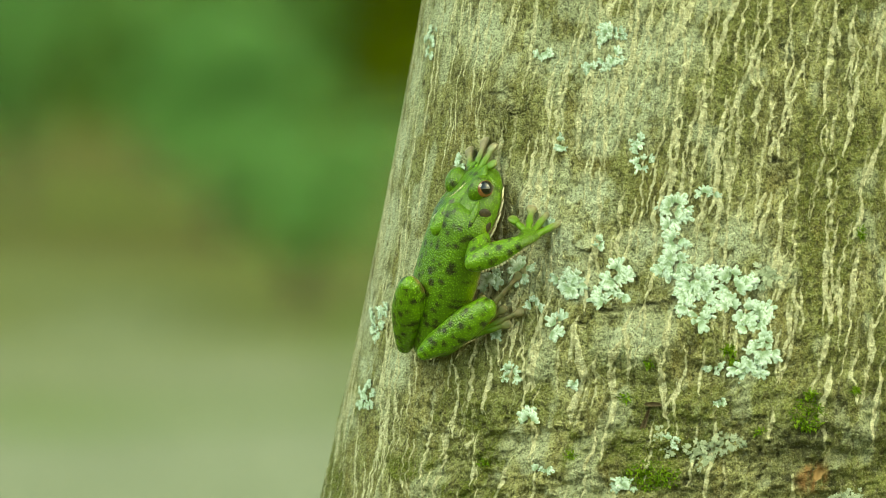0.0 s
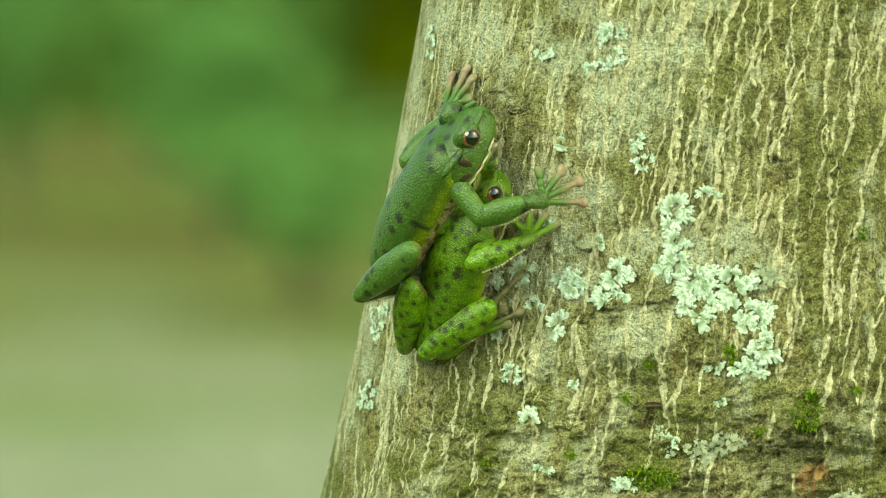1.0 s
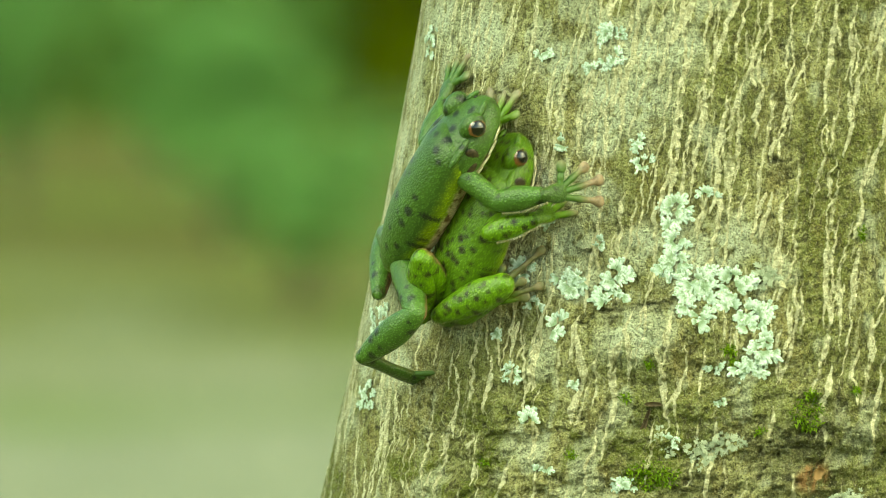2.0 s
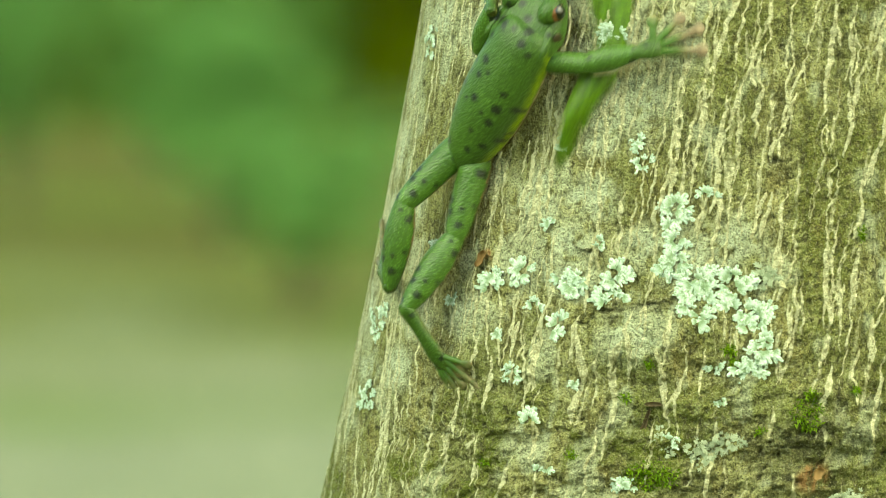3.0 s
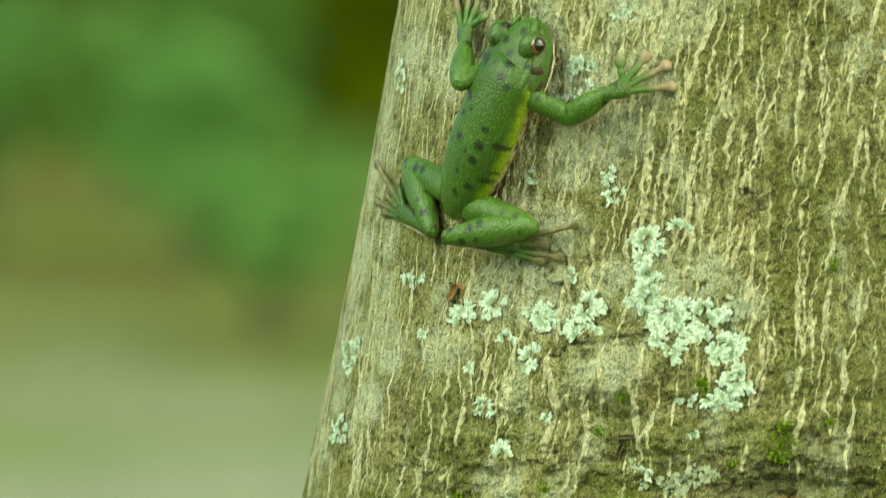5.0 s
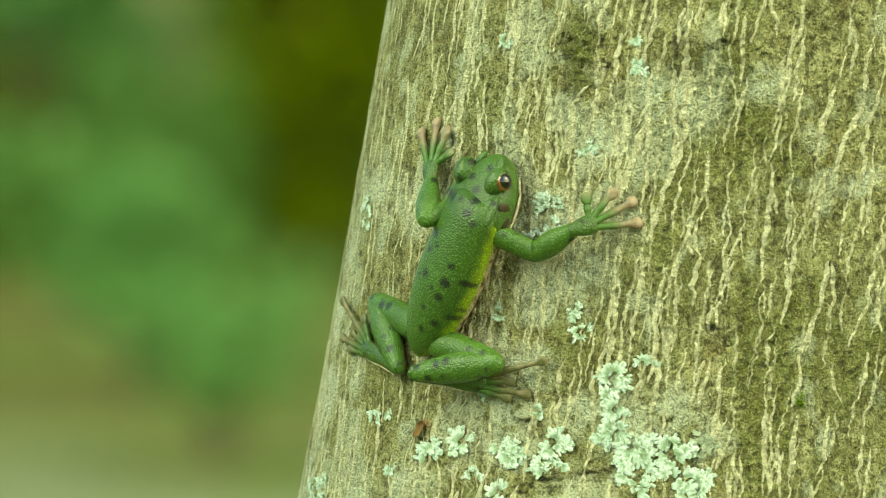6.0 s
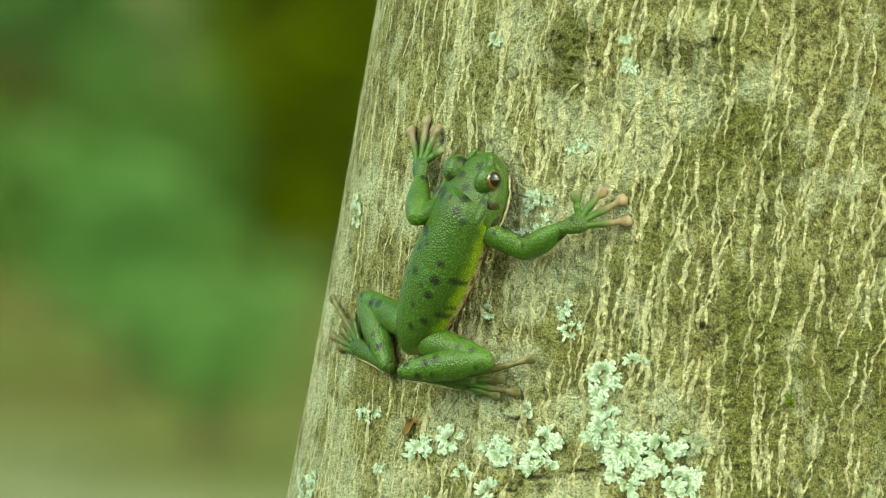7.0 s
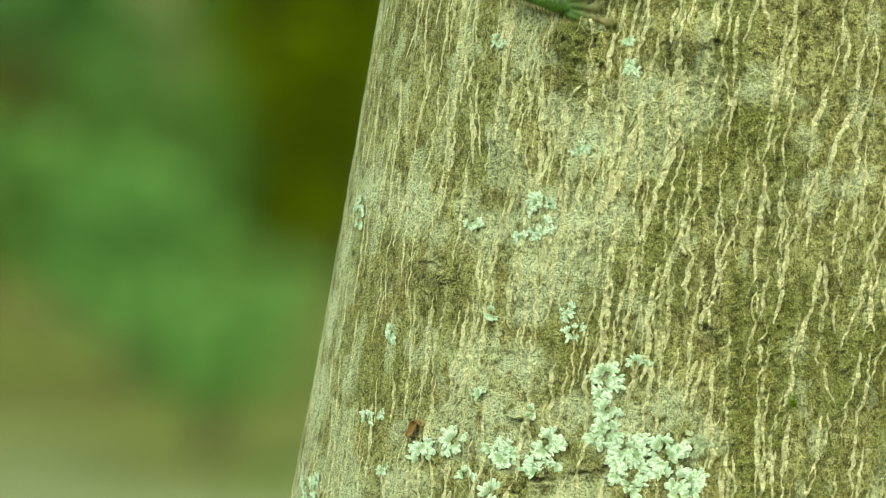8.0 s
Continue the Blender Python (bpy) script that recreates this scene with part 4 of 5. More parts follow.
def build_frog(label, size, girth, leg_girth, head_turn, head_dip, pale_from, skin_colours, toe_colours):
    root = new("tree_frog")
    tagged(root, label, "frog", "tree frogs")
    back, side, spot, spot_size, share = skin_colours
    skin = skin_material("frog_skin", back, side, spot, spot_size, share, pale_from)
    head_skin = skin_material("frog_head_skin", back, [c * 1.15 for c in back], spot, spot_size, share * 0.6, -0.0018)
    limb_skin = skin_material("frog_limb_skin", [c * 1.2 for c in back], [c * 1.35 for c in back], spot, spot_size * 0.9, share, -0.0018, (0.36, 0.19, 0.11))
    foot_skin = skin_material("frog_foot_skin", [c * 0.9 for c in back], (0.16, 0.15, 0.05), spot, spot_size, share * 0.5, -0.004, (0.42, 0.26, 0.16))
    toes = toe_material("frog_toe", *toe_colours, tuple(back))
    hind_toes = toe_material("frog_hind_toe", (0.085, 0.095, 0.03), (0.21, 0.17, 0.09), tuple(c * 0.8 for c in back))
    bm = bmesh.new()
    loft(bm, smooth_rings([(-31.5, 0.6, 2.2, 1.0, 0), (-30, 3.2, 4.2, -0.8, 0), (-26, 6.2, 6.4, -3.2, 0), (-18, 9.0, 8.6, -5.2, 0), (-8, 10.6, 9.8, -6.2, 0),
                           (2, 10.6, 9.9, -6.2, 0), (9, 10.3, 9.5, -5.6, 0), (14, 9.9, 8.9, -4.9, 0), (18, 7.5, 7.0, -3.6, 0), (19.5, 3, 3, -1, 0)], 5), 32, 2.25)
    body = part("body", bm, skin, root)
    body.data.transform(Matrix.Diagonal((girth, 1, 1, 1)))
    bm = bmesh.new()
    loft(bm, smooth_rings([(6.0, 5.5, 6, -3, 0), (7.5, 8.8, 8.4, -4.4, 0), (11, 10.3, 8.9, -4.9, 0), (15, 10.6, 8.6, -4.8, 0), (19, 10.2, 8.2, -4.3, 0), (23, 8.9, 7.6, -3.6, 0),
                           (26.2, 7.0, 6.7, -2.7, 0), (28.6, 5.0, 5.6, -1.5, 0), (30.1, 2.9, 4.4, -0.2, 0), (30.8, 0.6, 2.9, 1.6, 0)], 5), 36, 2.35)
    for s in (1, -1):
        ball(bm, (s * 6.5, 22.6, 6.4), (3.1, 4.3, 3.3), -s * 10)
        ball(bm, (s * 9.0, 14.6, 5.9), (1.5, 5.0, 1.0), s * 8)
        ball(bm, (s * 4.2, 27.2, 5.6), (1.1, 3.2, 0.9), s * 24)
    head = part("head", bm, head_skin, root)
    for s in (1, -1):
        bm = bmesh.new()
        ball(bm, (0, 0, 0), (2.75, 2.75, 2.75), 0, 24, 16)
        eye = part("eye", bm, EYE, head, "glossy red-brown eye with a black pupil")
        eye.location = (s * 0.0080, 0.0231, 0.0060)
        eye.rotation_euler = (0, radians(-14 * s), radians(16 if s > 0 else 164))
        bm = bmesh.new()
        ball(bm, (s * 10.0, 16.6, 2.8), (0.6, 1.7, 2.3), -s * 4)
        ball(bm, (s * 10.25, 13.2, 0.6), (0.45, 2.2, 1.1), -s * 2)
        part("eardrum", bm, EARDRUM, head, "dark brown round eardrum")
        bm = bmesh.new()
        ball(bm, (s * 2.7, 28.2, 5.4), (0.5, 0.6, 0.45))
        part("nostril", bm, NOSTRIL, head)
        bm = bmesh.new()
        ridge = [(10.1, 11.0, -1.4), (10.5, 15.0, -1.0), (10.15, 19.0, -0.7), (8.9, 23.0, -0.2), (7.0, 26.2, 0.4)]
        for p, q in zip(ridge, ridge[1:]):
            a, c = Vector((s * p[0], p[1], p[2])), Vector((s * q[0], q[1], q[2]))
            ball(bm, (a + c) / 2 - Vector((0, 0, 0.7)), (0.26, (c - a).length * 0.62, 0.34), -math.degrees(math.atan2((c - a).x, (c - a).y)), 8, 6)
        part("lip", bm, LIP, head, "pale cream upper lip")
    neck = Matrix.Translation((0, 0.009, 0.002))
    head.matrix_basis = neck @ Matrix.Rotation(radians(-head_turn), 4, "Z") @ Matrix.Rotation(radians(-head_dip), 4, "X") @ neck.inverted()
    limbs = {}
    for s, which in ((1, "right"), (-1, "left")):
        upper = part("upper_arm", bone(11.5, ((-0.18, 0.6, 0.6), (-0.1, 2.4, 2.4), (0.12, 3.1, 3.0), (0.5, 3.0, 2.9), (0.9, 2.8, 2.7), (1.08, 2.2, 2.2), (1.18, 0.6, 0.6))), limb_skin, root)
        fore = part("forearm", bone(15.0, ((-0.17, 0.6, 0.6), (-0.09, 2.2, 2.2), (0.12, 3.2, 3.0), (0.45, 3.5, 3.1), (0.8, 2.6, 2.3), (1.0, 2.0, 1.7), (1.08, 0.8, 0.8))), limb_skin, root)
        thigh = part("thigh", bone(22.5, ((-0.14, 0.8, 0.8), (-0.07, 3.6, 3.4), (0.12, 5.0, 4.5), (0.45, 4.9, 4.2), (0.8, 4.2, 3.6), (1.0, 3.4, 3.0), (1.07, 2.2, 2.2), (1.11, 0.6, 0.6))), limb_skin, root)
        shank = part("shank", bone(23.8, ((-0.11, 0.6, 0.6), (-0.06, 2.4, 2.4), (0.1, 3.8, 3.3), (0.4, 4.9, 4.0), (0.75, 4.0, 3.3), (0.98, 2.6, 2.4), (1.06, 1.8, 1.8), (1.1, 0.5, 0.5))), limb_skin, root)
        for piece in (thigh, shank):
            piece.data.transform(Matrix.Diagonal((leg_girth, 1, 0.5 + leg_girth / 2, 1)))
        limbs[which + "_arm"] = (upper, fore, fore_foot(s, toes, foot_skin, root))
        limbs[which + "_leg"] = (thigh, shank, hind_foot(s, hind_toes, foot_skin, root))
        fringe(limbs[which + "_arm"][1], s, ((1.5, 3.2), (7, 3.6), (12, 2.6), (15, 2.1)))
        fringe(limbs[which + "_leg"][2], s, ((1, 2.3), (6, 2.2), (12, 2.4), (16, 2.4)))
    return {"root": root, "limbs": limbs, "size": size, "keys": []}


def hold(frog, t, snout=None, vent=None, dorsal=None, **limbs):
    """Where the frog is at t: its ends, the way its back faces (degrees to the left), each limb's joint, foot and toe tips. What is not given stays."""
    state = dict(frog["keys"][-1][1]) if frog["keys"] else {}
    for key, value in (("snout", snout), ("vent", vent), ("dorsal", dorsal), *limbs.items()):
        if value is not None:
            state[key] = value
    frog["keys"].append((t, state))


def blended(a, b, f):
    if isinstance(a, tuple):
        return tuple(blended(p, q, f) for p, q in zip(a, b))
    return a + (b - a) * f


def world_point(p):
    return Vector((p[0] / 1000, p[1] / 1000, 0.8 + p[2] / 1000))


def out_of_bark(p):
    return Vector((p.x - trunk_axis(p.z), (p.y - AXIS_Y) / FLAT ** 2, 0)).normalized()


def frog_poses(frog, state):
    """The root's pose in the world, and each limb piece's pose in the root's space."""
    size = frog["size"]
    snout, vent = world_point(state["snout"]), world_point(state["vent"])
    a = radians(state["dorsal"])
    root = basis((snout + vent) / 2, snout - vent, Vector((-math.sin(a), -math.cos(a), 0.0)))
    back = root.inverted()
    poses = {}
    for name, pieces in frog["limbs"].items():
        s = 1 if name.startswith("right") else -1
        arm = name.endswith("arm")
        l1, l2 = (0.0115, 0.015) if arm else (0.0225, 0.0238)
        l1, l2 = l1 * size, l2 * size
        joint, foot, tip = (world_point(p) for p in state[name])
        seat = SHOULDER if arm else HIP
        start = root @ (Vector((s * seat[0], seat[1], seat[2])) / 1000 * size)
        knee = start + (joint - start).normalized() * l1
        end = knee + (foot - knee).normalized() * l2
        up1 = out_of_bark(knee)
        m1 = basis(start, knee - start, up1)
        m2 = basis(knee, end - knee, up1)
        m3 = basis(end, tip - foot, out_of_bark(end))
        poses[name] = [back @ m for m in (m1, m2, m3)]
    return root, poses


def drive(frog):
    """Key the frog and its limb pieces along its list of states."""
    keys = frog["keys"]
    times = []
    for (t0, s0), (t1, s1) in zip(keys, keys[1:]):
        n = 1 if s0 == s1 else max(1, round((t1 - t0) * FPS / (1 if t1 - t0 < 0.45 else 2)))
        times += [t0 + (t1 - t0) * k / n for k in range(n)]
    times.append(keys[-1][0])
    rows, limb_rows = [], {}
    for t in times:
        k = max(i for i in range(len(keys)) if keys[i][0] <= t + 1e-6)
        k = min(k, len(keys) - 2)
        (t0, s0), (t1, s1) = keys[k], keys[k + 1]
        f = min(max((t - t0) / (t1 - t0), 0), 1)
        root, poses = frog_poses(frog, {key: blended(s0[key], s1[key], f) for key in s0})
        rows.append((t, root))
        for name, ms in poses.items():
            limb_rows.setdefault(name, []).append((t, ms))
    walk(frog["root"], rows)
    for name, pieces in frog["limbs"].items():
        for k, piece in enumerate(pieces):
            walk(piece, [(t, ms[k]) for t, ms in limb_rows[name]])


resting_frog = build_frog("bright green tree frog with many brown spots clinging to the trunk", 0.978, 1.04, 1.0, -15.6, 21.8, -0.0035,
                          ((0.115, 0.215, 0.012), (0.21, 0.31, 0.016), (0.016, 0.012, 0.006), 0.0029, 0.8), ((0.20, 0.17, 0.10), (0.34, 0.29, 0.20)))
climbing_frog = build_frog("dark green granular tree frog with few black spots on the trunk", 1.034, 0.93, 0.88, -16.6, 20.3, -0.0004,
                           ((0.070, 0.138, 0.023), (0.25, 0.34, 0.022), (0.010, 0.013, 0.011), 0.0036, 0.42), ((0.20, 0.145, 0.09), (0.36, 0.27, 0.18)))


def scale_meshes(frog):
    """Give the frog its size in its meshes and in its pieces' places."""
    done = set()
    k = frog["size"]
    for ob in frog["root"].children_recursive:
        ob.location = ob.location * k
        if ob.data.name not in done:
            done.add(ob.data.name)
            ob.data.transform(Matrix.Diagonal((k, k, k, 1)))


scale_meshes(resting_frog)
scale_meshes(climbing_frog)


def frog_states():
    hold(resting_frog, 0, snout=(12.3, 8.1, 49.6), vent=(-4.6, 25.3, -9.6), dorsal=60.9, right_arm=((8.7, -1.5, 21.2), (22.2, -1.1, 27.0), (30.1, 8.0, 32.8)), left_arm=((-1.1, 10.7, 29.9), (8.2, 11.6, 41.2), (10.4, 23.9, 52.4)), right_leg=((12.6, 8.1, 7.7), (-5.0, 15.4, -5.8), (22.7, 8.7, 7.6)), left_leg=((-9.4, 10.6, 13.8), (-10.8, 24.5, -4.8), (-2.1, 25.9, 3.5)))
    hold(resting_frog, 0.3)
    hold(resting_frog, 0.7, snout=(15.3, 7.7, 49.0), vent=(-4.3, 25.3, -11.5))
    hold(resting_frog, 1.7)
    hold(resting_frog, 2.8, snout=(40.6, 1.8, 86.3), vent=(12.1, 11.7, 26.6), dorsal=30, right_arm=((26.4, 5.1, 52.7), (31.8, -7.7, 49.7), (44.5, 7.4, 46.4)), left_arm=((26.3, 9.9, 81.0), (28.9, 14.0, 94.4), (33.7, 18.7, 113.2)), right_leg=((28.5, -13.1, 32.7), (9.7, -0.1, 34.0), (29.0, 2.8, 29.6)), left_leg=((2.5, -8.2, 43.3), (5.7, 8.2, 27.6), (0.5, 19.3, 11.8)))
    hold(resting_frog, 2.9, snout=(48.3, 5.6, 106.1), vent=(30.2, 9.4, 47.9), right_arm=((42.7, 3.0, 71.4), (43.3, -11.0, 69.1), (49.5, 6.9, 75.3)), left_arm=((36.8, 11.6, 101.0), (38.5, 12.1, 115.1), (42.1, 22.8, 131.7)), right_leg=((34.7, -11.8, 39.2), (16.6, 1.9, 34.9), (34.8, 7.7, 28.9)), left_leg=((10.3, 15.8, 43.4), (13.4, -4.1, 32.3), (9.3, 11.7, 20.7)))
    hold(resting_frog, 3, snout=(59.7, 10.4, 155.1), vent=(48.0, 11.2, 99.7), dorsal=20, right_arm=((64.1, -2.3, 127.2), (67.2, -2.0, 141.1), (75.5, 13.5, 150.5)), left_arm=((47.2, 18.0, 150.2), (48.7, 11.8, 163.0), (49.0, 28.8, 173.5)), right_leg=((49.7, 7.0, 81.3), (36.4, 5.9, 62.5), (33.1, 12.5, 44.0)), left_leg=((46.8, 9.9, 83.0), (38.8, 8.5, 61.5), (35.7, 13.9, 42.5)))
    hold(resting_frog, 3.1, snout=(60.7, 3.9, 199.2), vent=(50.5, 2.8, 142.6), right_arm=((66.6, -11.6, 177.4), (71.4, -6.7, 189.9), (81.0, 10.0, 195.2)), left_arm=((49.9, 6.6, 194.3), (51.3, 6.5, 208.5), (51.7, 23.8, 218.5)), right_leg=((51.9, -0.7, 124.9), (50.0, -1.8, 102.0), (48.8, 6.6, 83.9)), left_leg=((46.7, 2.1, 126.0), (44.0, 1.0, 103.2), (42.6, 9.1, 85.0)))
    hold(resting_frog, 3.25, snout=(64.1, 8.5, 257.4), vent=(54.8, 8.2, 200.8), dorsal=15, right_arm=((70.0, -6.2, 236.7), (79.7, 2.9, 241.6), (96.6, 6.7, 251.7)), left_arm=((51.3, -1.0, 244.7), (51.5, 7.8, 255.9), (52.8, 25.3, 265.4)), right_leg=((71.4, -13.0, 203.9), (54.6, 1.3, 197.7), (74.5, 3.0, 197.7)), left_leg=((41.7, -10.5, 214.8), (49.9, 2.4, 197.7), (41.3, 18.8, 205.4)))
    hold(resting_frog, 8)
    hold(climbing_frog, 0, snout=(-16.7, 11.5, -80.5), vent=(-27.9, 7.8, -138.3), dorsal=45, right_arm=((-3.8, -2.8, -96.2), (5.7, -13.4, -91.5), (16.7, 2.8, -87.2)), left_arm=((-23.0, 3.1, -95.5), (-23.1, 14.5, -85.8), (-20.9, 29.8, -73.1)), right_leg=((-10.2, -14.5, -136.1), (-29.4, -0.9, -141.7), (-9.7, -3.6, -143.4)), left_leg=((-35.6, -10.9, -123.9), (-32.7, 5.7, -141.2), (-38.4, 23.2, -133.3)))
    hold(climbing_frog, 0.1, snout=(-28.0, 21.2, -67.3), vent=(-36.0, 13.0, -124.5), dorsal=60, right_arm=((-14.1, 12.8, -79.4), (-3.9, 5.2, -71.6), (11.7, 9.1, -59.6)), left_arm=((-25.1, 25.9, -76.5), (-20.0, 17.6, -65.2), (-14.0, 31.2, -51.8)), right_leg=((-23.0, -5.5, -134.4), (-29.0, -28.9, -136.9), (-20.2, -11.5, -141.7)), left_leg=((-38.9, -3.8, -131.5), (-36.1, 16.3, -144.6), (-40.9, 18.9, -163.9)))
    hold(climbing_frog, 0.2, snout=(-36.5, 72.0, 13.1), vent=(-42.7, 44.9, -45.8), dorsal=75, right_arm=((-23.5, 54.2, 0.8), (-15.8, 42.9, 7.0), (-9.9, 25.6, 15.1)), left_arm=((-29.1, 70.6, -2.4), (-23.6, 60.1, 6.8), (-20.4, 41.9, 14.4)), right_leg=((-32.4, 39.4, -57.7), (-25.7, 27.8, -77.9), (-11.5, 14.8, -83.5)), left_leg=((-43.4, 48.8, -63.7), (-43.2, 45.4, -87.7), (-43.0, 40.8, -107.1)))
    hold(climbing_frog, 0.3, snout=(-18.9, 27.0, 57.5), vent=(-30.7, 48.1, -0.4), dorsal=78.6, right_arm=((-7.6, 27.8, 35.1), (6.8, 22.6, 38.5), (16.0, 10.7, 39.6)), left_arm=((-10.3, 30.5, 35.5), (-7.1, 18.1, 46.8), (-6.8, 38.4, 50.3)), right_leg=((-20.5, 39.8, -16.6), (-19.7, 45.5, -39.8), (10.3, 13.5, -39.4)), left_leg=((-36.8, 58.0, -15.3), (-37.1, 55.0, -39.8), (-40.0, 76.1, -76.3)))
    hold(climbing_frog, 0.4, snout=(-9.6, 14.0, 53.1), vent=(-25.7, 35.9, -1.7), dorsal=76.6, right_arm=((-1.4, 8.3, 32.1), (12.9, 3.4, 35.8), (26.6, 5.4, 45.0)), left_arm=((-10.3, 42.9, 36.2), (-7.1, 6.3, 48.5), (-9.2, 29.9, 45.1)), right_leg=((-15.9, 22.3, -16.4), (-21.3, 27.9, -39.1), (10.2, 7.2, -39.5)), left_leg=((-33.1, 49.5, -14.4), (-34.7, 46.4, -38.9), (-38.1, 69.5, -73.3)))
    hold(climbing_frog, 0.5, snout=(0.5, 5.0, 53.8), vent=(-21.4, 31.0, -0.4), right_arm=((0.2, -3.1, 26.7), (13.9, -7.7, 32.2), (22.5, 12.7, 36.1)), left_arm=((-9.5, 32.1, 40.2), (-6.3, 20.4, 49.9), (-3.6, 39.7, 53.4)), right_leg=((-9.7, 26.9, -18.0), (-22.5, 32.8, -38.1), (9.3, 9.3, -38.6)), left_leg=((-28.4, 28.7, -15.2), (-33.3, 25.7, -39.2), (-36.6, 50.5, -71.1)))
    hold(climbing_frog, 0.6, snout=(8.3, 0.3, 61.5), vent=(-17.5, 27.5, 9.1), dorsal=74.6, right_arm=((7.3, -5.9, 35.1), (21.6, -11.0, 38.8), (36.2, 7.2, 37.2)), left_arm=((-9.0, 23.9, 42.6), (-5.7, 16.0, 53.9), (-6.3, 36.9, 55.3)), right_leg=((-13.2, 22.1, -10.9), (-21.0, 26.9, -32.9), (9.8, 12.4, -37.3)), left_leg=((-25.2, 14.9, -2.5), (-28.8, 12.2, -26.2), (-31.3, 30.7, -33.3)))
    hold(climbing_frog, 0.7, snout=(15.5, -2.8, 65.0), vent=(-16.2, 27.2, 13.4), dorsal=72.6, right_arm=((9.2, -6.3, 35.9), (23.2, -11.6, 39.8), (37.7, 5.8, 38.9)), left_arm=((-7.5, 12.8, 44.1), (-3.3, 8.9, 55.7), (-1.5, 27.8, 58.3)), right_leg=((-16.0, 20.3, -5.8), (-20.1, 23.9, -28.8), (9.6, 17.1, -36.1)), left_leg=((-15.2, 39.7, 25.0), (-18.6, 20.6, 10.5), (-15.9, 39.8, 15.3)))
    hold(climbing_frog, 0.8, snout=(14.2, -2.7, 65.6), vent=(-16.1, 27.5, 13.7), dorsal=73.5, right_arm=((9.7, -5.1, 35.3), (23.5, -10.6, 39.6), (39.0, 5.2, 40.0)), left_arm=((-8.9, 15.9, 46.9), (-0.3, 11.9, 59.2), (1.9, 28.2, 66.1)), right_leg=((-16.5, 19.6, -5.6), (-20.3, 22.1, -28.4), (9.2, 23.7, -34.7)))
    hold(climbing_frog, 0.9, snout=(11.8, -2.1, 63.8), vent=(-16.4, 28.1, 13.9), dorsal=74.5, right_arm=((10.3, -4.0, 34.8), (23.9, -9.7, 39.3), (40.2, 4.5, 41.2)), left_arm=((-9.2, 19.6, 48.2), (0.4, 19.2, 60.0), (4.2, 31.6, 71.3)), right_leg=((-14.5, 43.7, 8.2), (-22.9, 27.6, -0.5), (8.4, 28.5, -2.7)))
    hold(climbing_frog, 1, snout=(10.3, -2.1, 63.1), vent=(-17.0, 29.3, 14.5), dorsal=75.5, right_arm=((10.8, -2.9, 34.2), (24.3, -8.8, 39.0), (41.5, 3.9, 42.4)), left_arm=((-9.9, 18.1, 48.5), (0.2, 22.5, 59.4), (5.0, 33.2, 72.4)), right_leg=((-8.9, 1.9, 24.2), (-23.4, 16.4, 10.6), (6.1, 21.2, 16.9)))
    hold(climbing_frog, 1.4, snout=(8.7, -0.8, 63.0), vent=(-17.8, 30.2, 13.6), dorsal=78.6, right_arm=((10.5, 0.9, 34.4), (24.0, -5.4, 38.4), (41.1, 4.0, 42.2)), left_arm=((-9.9, 21.2, 47.6), (-0.4, 25.2, 59.2), (4.6, 33.7, 72.4)), right_leg=((-8.7, 3.1, 23.2), (-23.1, 16.2, 8.8), (-4.5, 25.4, 13.6)))
    hold(climbing_frog, 1.5, snout=(8.2, -0.4, 63.0), vent=(-17.8, 30.0, 13.1), dorsal=79.4, right_arm=((10.4, 1.9, 34.4), (23.9, -4.6, 38.3), (41.0, 4.0, 42.1)), left_arm=((-9.9, 22.0, 47.4), (-0.6, 25.9, 59.2), (4.5, 33.8, 72.4)), right_leg=((-11.4, 1.4, 18.4), (-21.8, 19.6, 5.4), (-7.9, 34.8, 14.0)))
    hold(climbing_frog, 1.6, snout=(7.2, -0.4, 62.2), vent=(-17.8, 29.4, 12.0), dorsal=78.4, right_arm=((10.7, 1.0, 34.4), (24.2, -5.4, 38.5), (40.9, 3.5, 42.2)), left_arm=((-9.7, 21.5, 47.7), (-0.4, 25.5, 59.5), (4.5, 34.1, 72.7)), right_leg=((-11.6, 1.1, 9.8), (-22.3, 17.7, -4.8), (-5.4, 35.1, -13.5)))
    hold(climbing_frog, 1.7, snout=(6.5, -0.6, 61.5), vent=(-17.8, 30.2, 10.1), right_arm=((11.1, 0.0, 34.4), (24.6, -6.3, 38.8), (40.7, 3.0, 42.3)), left_arm=((-11.2, 26.5, 43.2), (-5.1, 34.9, 54.3), (0.8, 44.1, 67.4)), right_leg=((-10.3, 2.6, 6.8), (-23.1, 16.8, -8.3), (-5.6, 33.0, -15.9)), left_leg=((-15.3, 44.1, 21.3), (-18.7, 24.3, 7.7), (-15.2, 43.2, 13.3)))
    hold(climbing_frog, 2.8, snout=(25.7, -12.4, 80.0), vent=(-4.5, 26.5, 31.6), dorsal=58.4, right_arm=((23.2, -8.8, 51.3), (34.3, -14.9, 46.0), (45.5, -2.9, 40.9)), left_arm=((12.9, 13.9, 79.4), (14.5, 24.2, 91.0), (15.1, 35.0, 110.4)), right_leg=((-1.9, 17.1, 11.6), (-20.3, 20.9, -3.9), (0.2, 22.6, -17.8)), left_leg=((-14.2, 36.8, 32.0), (-17.8, 39.0, 7.9), (-14.2, 52.5, 21.4)))
